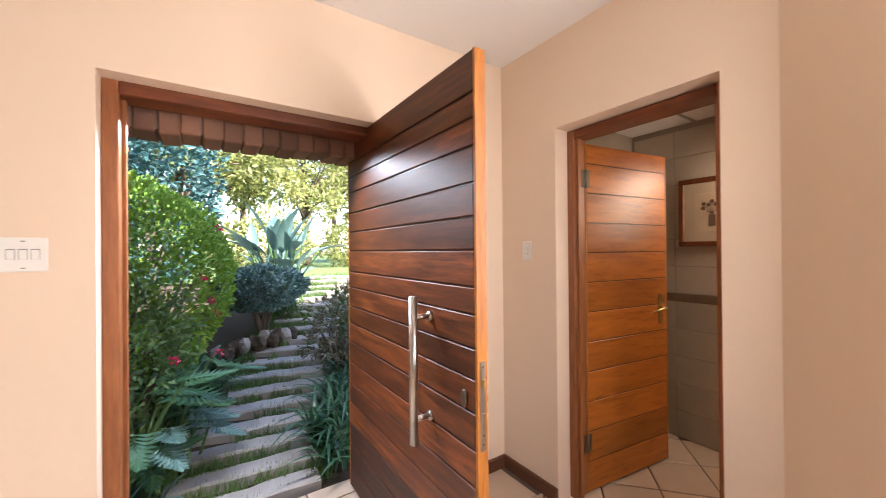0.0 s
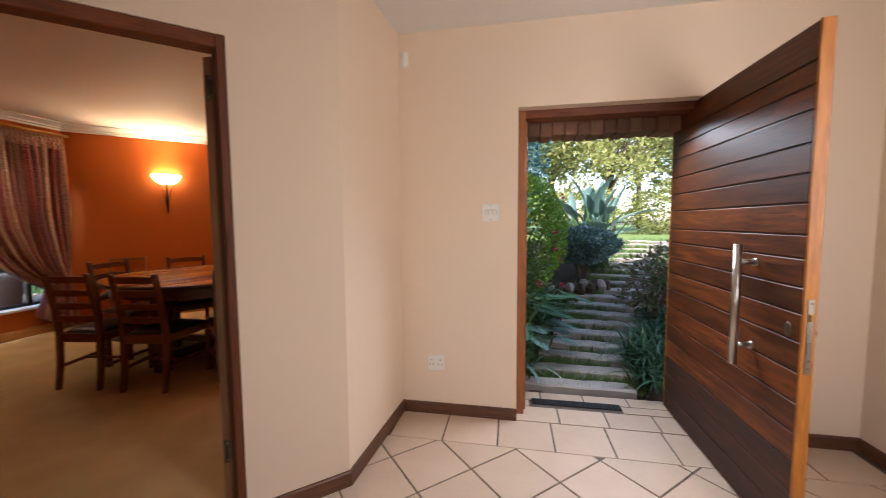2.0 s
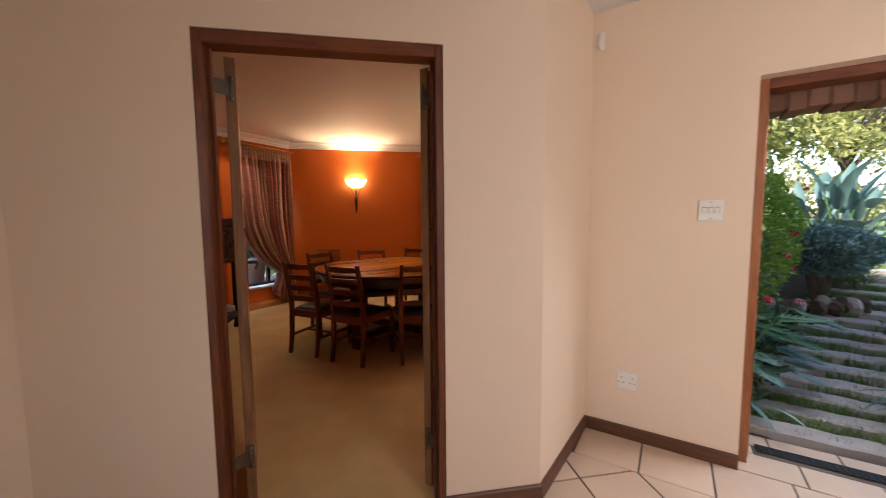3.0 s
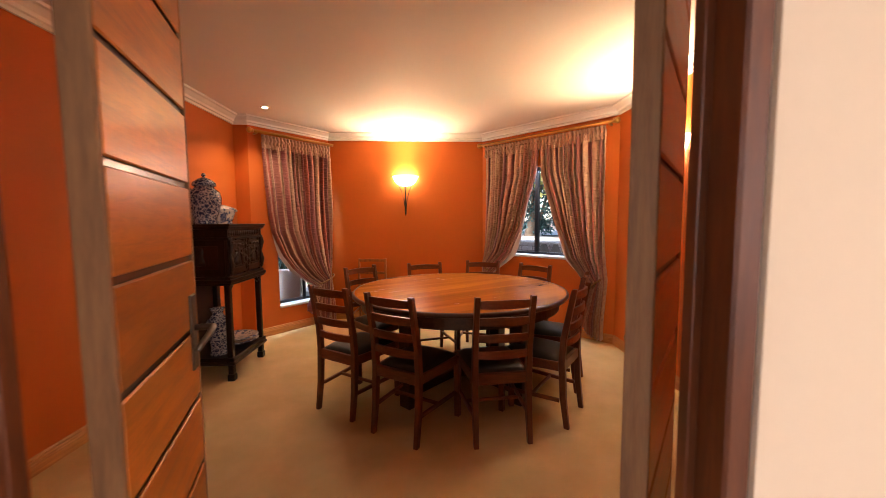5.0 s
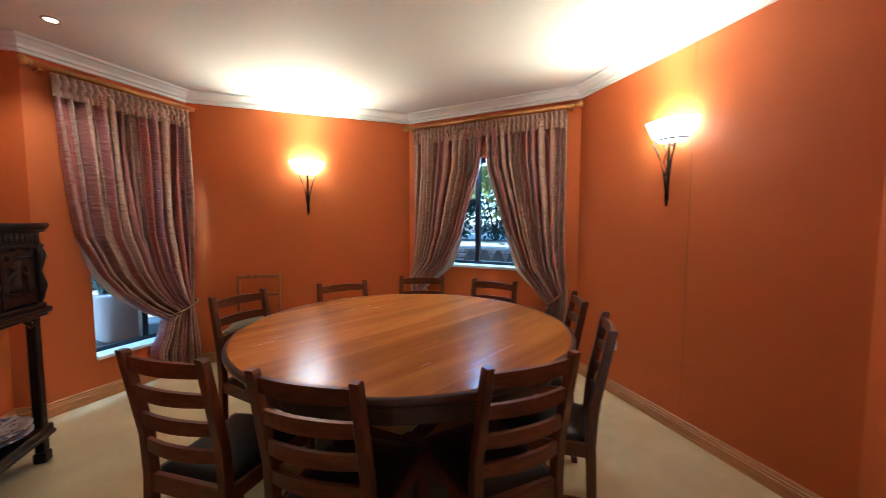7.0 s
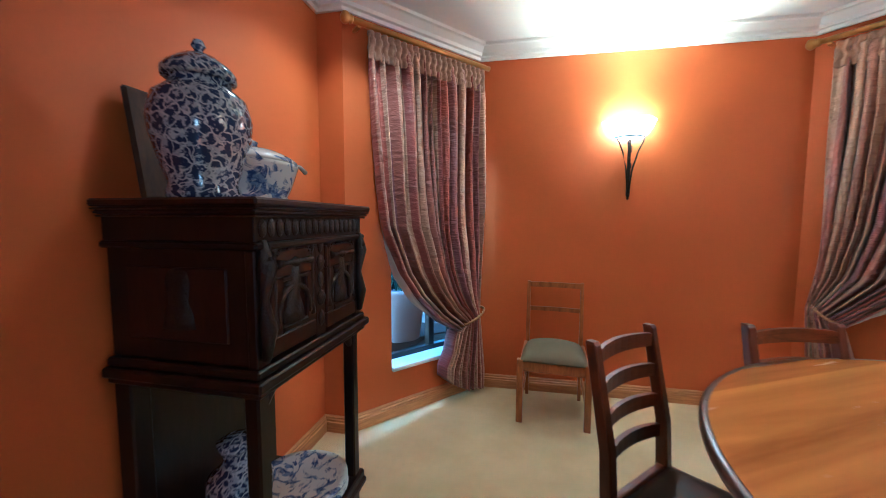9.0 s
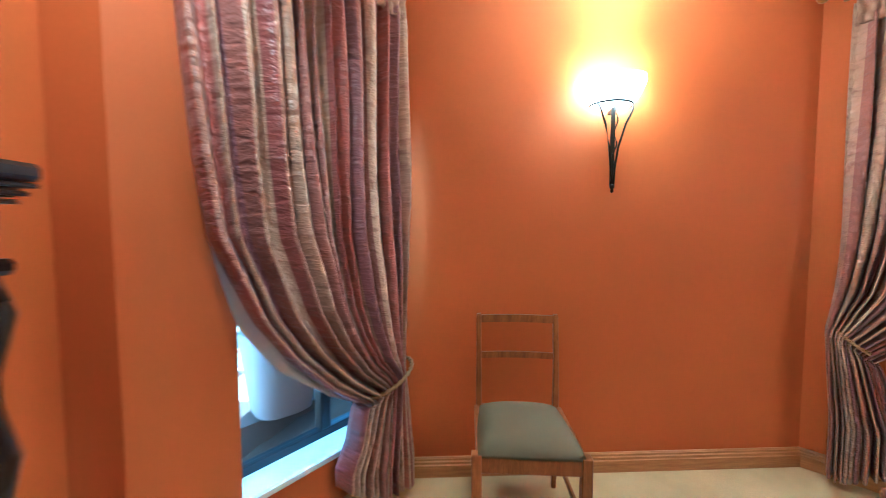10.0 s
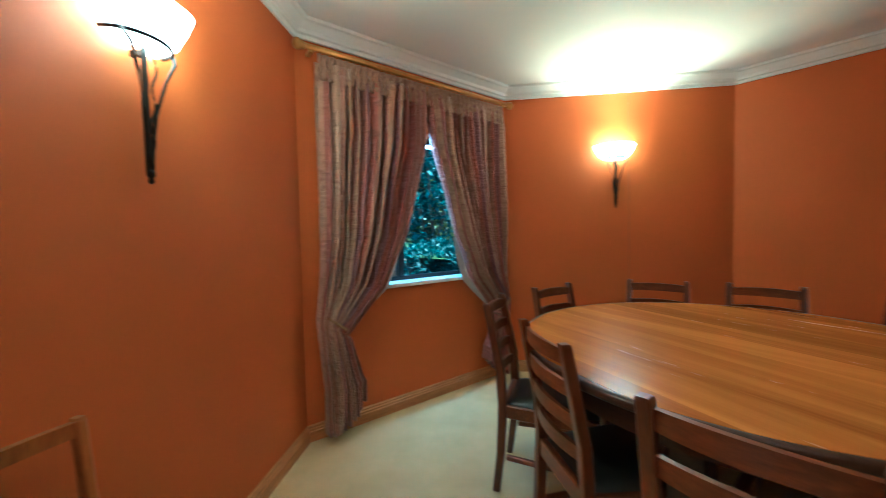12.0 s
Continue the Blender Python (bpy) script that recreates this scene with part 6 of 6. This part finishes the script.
# outside the west window: paving and a pot
setting("paving_bed", slab(PAVE, 0.0, 0.262), GROUT, "paved strip outside the west window")
rnd = random.Random(3)
pave = bpy.data.objects["paving_bed"]
for a in range(9):
    for b in range(10):
        x, y = -5.3 + 0.46 * a + 0.2 * (b % 2), 5.15 + 0.46 * b
        if all(inside(PAVE, x + sx, y + sy) for sx in (-0.2, 0.2) for sy in (-0.2, 0.2)):
            bm = boxed((-0.21, -0.21, 0), (0.21, 0.21, 0.03), 0.012)
            ob = part("paving_stone", bm, STONE, pave)
            ob.matrix_basis = pose(x, y, 0.257 + rnd.uniform(-0.004, 0.004), 0, 0, rnd.uniform(-3, 3))
pot = thing("plant_pot", pose(-2.27, 6.66, 0.285, 0, 0, 40), "large pale cement pot outside the window", "plant pot")
bm = bmesh.new()
rows = []
for s, z in ((0.12, 0), (0.15, 0.02), (0.195, 0.40), (0.205, 0.43), (0.205, 0.46), (0.185, 0.46), (0.18, 0.42), (0.02, 0.42)):
    rows.append([bm.verts.new((s * (abs(math.cos(a)) ** 0.6) * math.copysign(1, math.cos(a)), s * (abs(math.sin(a)) ** 0.6) * math.copysign(1, math.sin(a)), z)) for a in [2 * math.pi * k / 32 for k in range(32)]])
for r, q in zip(rows, rows[1:]):
    for k in range(32):
        bm.faces.new((r[k], r[(k + 1) % 32], q[(k + 1) % 32], q[k]))
bm.faces.new(rows[0][::-1])
bm.faces.new(rows[-1])
part("pot_body", bm, POT, pot, "", True)
straps("potted_plant", 0, 0, 60, 0.46, 0.035, G_BLUE, "spiky green plant growing in the pot", 0.9, 0.0, 0.10, (-2.27, 6.66, 0.72))
straps("cycad", 1, 0, 80, 0.8, 0.05, G_MID, "arching green garden plant beyond the pot", 0.9, 0.0, 0.10, (-3.4, 7.5, 0.27))
straps("cycad", 2, 0, 70, 0.8, 0.05, G_DARK, "arching dark green garden plant beyond the pot", 0.9, 0.0, 0.10, (-2.3, 8.0, 0.27))
# these trees, too, carry a shade tint in their leaf colour
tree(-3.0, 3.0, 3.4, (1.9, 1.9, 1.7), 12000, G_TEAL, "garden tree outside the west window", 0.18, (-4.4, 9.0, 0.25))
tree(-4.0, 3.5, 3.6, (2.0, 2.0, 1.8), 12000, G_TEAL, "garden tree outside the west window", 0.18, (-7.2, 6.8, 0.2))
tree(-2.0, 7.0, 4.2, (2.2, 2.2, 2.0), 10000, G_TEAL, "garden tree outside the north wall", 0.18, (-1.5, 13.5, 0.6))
# outside the east window: shrubs and trees, blue shade put into their leaf colour
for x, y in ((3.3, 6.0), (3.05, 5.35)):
    hd = shrub("low_shrub", x, y, (0.46, 0.46, 0.34), 2600, 0.07, 0.035, G_TEAL, "low shrub with shade-blue leaves outside the east window", 0.0, lumps=0.2)
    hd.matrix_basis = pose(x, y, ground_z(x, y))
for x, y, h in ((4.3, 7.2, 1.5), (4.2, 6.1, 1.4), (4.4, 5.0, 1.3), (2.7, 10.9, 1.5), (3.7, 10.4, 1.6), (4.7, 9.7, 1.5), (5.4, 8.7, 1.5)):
    hd = shrub("hedge_shrub", x, y, (0.75, 0.75, h), 5200, 0.10, 0.045, G_TEAL, "dense shrub with shade-blue leaves outside the east window", 0.0, lumps=0.2)
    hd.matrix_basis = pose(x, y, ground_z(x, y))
tree(-1.2, 5.4, 3.0, (1.5, 1.5, 1.4), 16000, G_TEAL, "dense tree with shade-blue leaves outside the east window", 0.12, (4.4, 7.3, 0.85), 34)
tree(-3.6, 6.4, 3.6, (1.7, 1.7, 1.6), 14000, G_TEAL, "dense tree with shade-blue leaves outside the east window", 0.13, (2.4, 10.6, 0.85), 34)
tree(-2.4, 8.4, 4.5, (2.2, 2.0, 2.0), 12000, G_TEAL, "dense tree with shade-blue leaves outside the east window", 0.15, (4.9, 10.4, 0.9), 30)

# a pale gravel court beyond a low brick edging
court = bmesh.new()
n = 24
rows = [[court.verts.new((*outside_east(-3.0 + 11.0 * k / n, 1.95 + 9.0 * j / n), 1.0 + 0.012 * noise.noise((j * 0.9, k * 0.9, 2)))) for k in range(n + 1)] for j in range(n + 1)]
for r, q in zip(rows, rows[1:]):
    for k in range(n):
        court.faces.new((r[k], r[k + 1], q[k + 1], q[k]))
GRAVEL = surface("pale_gravel", (0.50, 0.47, 0.43), (0.30, 0.28, 0.25), 0.95, big=2.5, fine=70, bump=0.9, mixin=0.9)
setting("gravel_court", court, GRAVEL, "pale gravel court outside the east window")
edging = thing("brick_edging", Matrix.Translation((*outside_east(-1.3, 1.85), 0)) @ Matrix.Rotation(math.atan2(W2_ALONG.y, W2_ALONG.x), 4, "Z"), "low grey-brown brick edging round the gravel", "edging")
edging["kind"] = "structure"
part("bed", boxed((0, -0.045, 0.40), (4.4, 0.045, 0.97)), GROUT, edging)
edge_brick = mesh_of(boxed((-0.107, -0.052, -0.035), (0.107, 0.052, 0.035), 0.006), "brick", PALEBRICK)
for course in range(6):
    for k in range(19):
        ob = new("brick", edge_brick)
        ob.parent = edging
        ob.matrix_basis = pose(0.12 + 0.225 * k + 0.11 * (course % 2), 0, 0.56 + 0.081 * course, 0, 0, random.Random(k + 31 * course).uniform(-1, 1))

# grass between the steps
gv, gf = [], []
rnd = random.Random(21)
for _ in range(26000):
    d = rnd.uniform(0.50, 3.9)
    k = (d - 0.56) / 0.172
    near = abs(k - round(k)) * 0.172
    half = 0.46 - 0.02 * d
    off = rnd.uniform(-1.15, 1.15)
    if near < 0.048 and abs(off) < 0.85:
        continue
    if noise.noise((off * 2.1, d * 2.3, 5)) < -0.12:
        continue
    x, y, z = on_ground(path_u(d) + off * half, d)
    h = rnd.uniform(0.04, 0.085)
    a = rnd.uniform(0, 2 * math.pi)
    lx, ly = rnd.uniform(-0.03, 0.03), rnd.uniform(-0.03, 0.03)
    n = len(gv)
    gv.extend(((x - 0.004 * math.cos(a), y - 0.004 * math.sin(a), z - 0.01), (x + 0.004 * math.cos(a), y + 0.004 * math.sin(a), z - 0.01), (x + lx, y + ly, z + h)))
    gf.append((n, n + 1, n + 2))
tagged(new("grass", from_faces("grass", gv, gf, G_GRASS)), "short grass growing between the stone steps", "grass", kind="stuff")

# ---- floor tiles, last ----


def clipped(poly, a, b, c):
    """The part of a convex outline where a*x + b*y <= c."""
    out = []
    for k in range(len(poly)):
        p, q = poly[k - 1], poly[k]
        dp, dq = a * p[0] + b * p[1] - c, a * q[0] + b * q[1] - c
        if (dp <= 0) != (dq <= 0):
            t = dp / (dp - dq)
            out.append((p[0] + t * (q[0] - p[0]), p[1] + t * (q[1] - p[1])))
        if dq <= 0:
            out.append(q)
    return out


def tile_mesh(poly, cx, cy, z0, z1, edge=0.003):
    """A flat tile with a slightly sunk rim."""
    bm = bmesh.new()
    low = [bm.verts.new((x - cx, y - cy, z0)) for x, y in poly]
    mid = [bm.verts.new((x - cx, y - cy, z1 - 0.0015)) for x, y in poly]
    mx, my = sum(p[0] for p in poly) / len(poly), sum(p[1] for p in poly) / len(poly)
    top = []
    for x, y in poly:
        d = math.hypot(x - mx, y - my) or 1
        top.append(bm.verts.new((x - cx - (x - mx) / d * edge, y - cy - (y - my) / d * edge, z1)))
    n = len(poly)
    for k in range(n):
        bm.faces.new((low[k], low[(k + 1) % n], mid[(k + 1) % n], mid[k]))
        bm.faces.new((mid[k], mid[(k + 1) % n], top[(k + 1) % n], top[k]))
    bm.faces.new(top)
    return bm


floor_h = bpy.data.objects["floor_hall"]
G = 0.005
PITCH = 0.325
ux, uy = 0.743, -0.669
vx, vy = -0.669, -0.743
whole = mesh_of(tile_mesh([(-PITCH / 2 + G, -PITCH / 2 + G), (PITCH / 2 - G, -PITCH / 2 + G), (PITCH / 2 - G, PITCH / 2 - G), (-PITCH / 2 + G, PITCH / 2 - G)], 0, 0, -0.006, 0.0), "tile", TILE)
for a in range(-14, 10):
    for b in range(-12, 4):
        cx, cy = 1.84 + PITCH * (a + 0.5), 1.46 + PITCH * (b + 0.5)
        h = PITCH / 2 - G
        poly = [(cx - h, cy - h), (cx + h, cy - h), (cx + h, cy + h), (cx - h, cy + h)]
        before = len(poly)
        base = clipped(poly, -vx, -vy, -(vx * 1.15 + vy * 2.22) - 0.315)
        for cuts_ in (((1, 0, 0.6), (0, 1, 1.690), (-1, 0, 2.2)), ((-1, 0, -0.6), (-0.694, 0.720, -0.694 * 0.6 + 0.720 * 1.69), (ux, uy, ux * 1.15 + uy * 2.22 + 4.03))):
            cutp = base
            for pa, pb, pc in cuts_:
                if cutp:
                    cutp = clipped(cutp, pa, pb, pc)
            if len(cutp) < 3:
                continue
            area = abs(sum(cutp[k - 1][0] * cutp[k][1] - cutp[k][0] * cutp[k - 1][1] for k in range(len(cutp)))) / 2
            if area < 0.0015:
                continue
            ob = new("tile", whole if area > 4 * h * h - 1e-6 else mesh_of(tile_mesh(cutp, cx, cy, -0.006, 0.0), "tile", TILE))
            ob.parent = floor_h
            ob.matrix_basis = pose(cx, cy, 0)
# border row along the front wall, and the rows of the threshold
for u0, u1, d0, d1 in [(0.0 + 0.335 * k, 0.335 * (k + 1), -0.315, 0.0) for k in range(0, 8)] + [(0.76 + 0.31 * k, 0.76 + 0.31 * (k + 1), 0.0, 0.205) for k in range(4)] + [(0.76 + 0.31 * k - 0.1 * (k > 0), 0.76 + 0.31 * (k + 1) - 0.1 * (k < 3), 0.305, 0.44) for k in range(4)] + [(0.76, 0.885, 0.205, 0.305), (1.515, 2.0, 0.205, 0.305)]:
    u1 = min(u1, 2.72)
    poly = [hall_xy(u, -d) for u, d in ((u0 + G, d0 + G), (u1 - G, d0 + G), (u1 - G, d1 - G), (u0 + G, d1 - G))]
    cx, cy = poly[0]
    ob = part("tile", tile_mesh(poly, cx, cy, -0.006, 0.0), TILE, floor_h)
    ob.matrix_basis = pose(cx, cy, 0)
# bathroom wall tiles
back = bpy.data.objects["wall_bath_back"]
bt = mesh_of(boxed((-0.008, -0.148, -0.098), (0.0, 0.148, 0.098), 0.002), "wall_tile", WALLTILE)
strip = mesh_of(boxed((-0.009, -0.098, -0.028), (0.0, 0.098, 0.028), 0.003), "strip_tile", STRIPTILE)
z = 0.10
row = 0
while z < 2.3:
    if row == 5:
        z += -0.10 + 0.03
        for k in range(8):
            ob = new("strip_tile", strip)
            ob.parent = back
            ob.matrix_basis = pose(4.04, -0.23 - 0.2 * k, z)
        z += 0.03 + 0.10
        row += 1
        continue
    for k in range(6):
        ob = new("wall_tile", bt)
        ob.parent = back
        ob.matrix_basis = pose(4.04, -0.30 - 0.3 * k + (0.0), z)
    z += 0.2
    row += 1
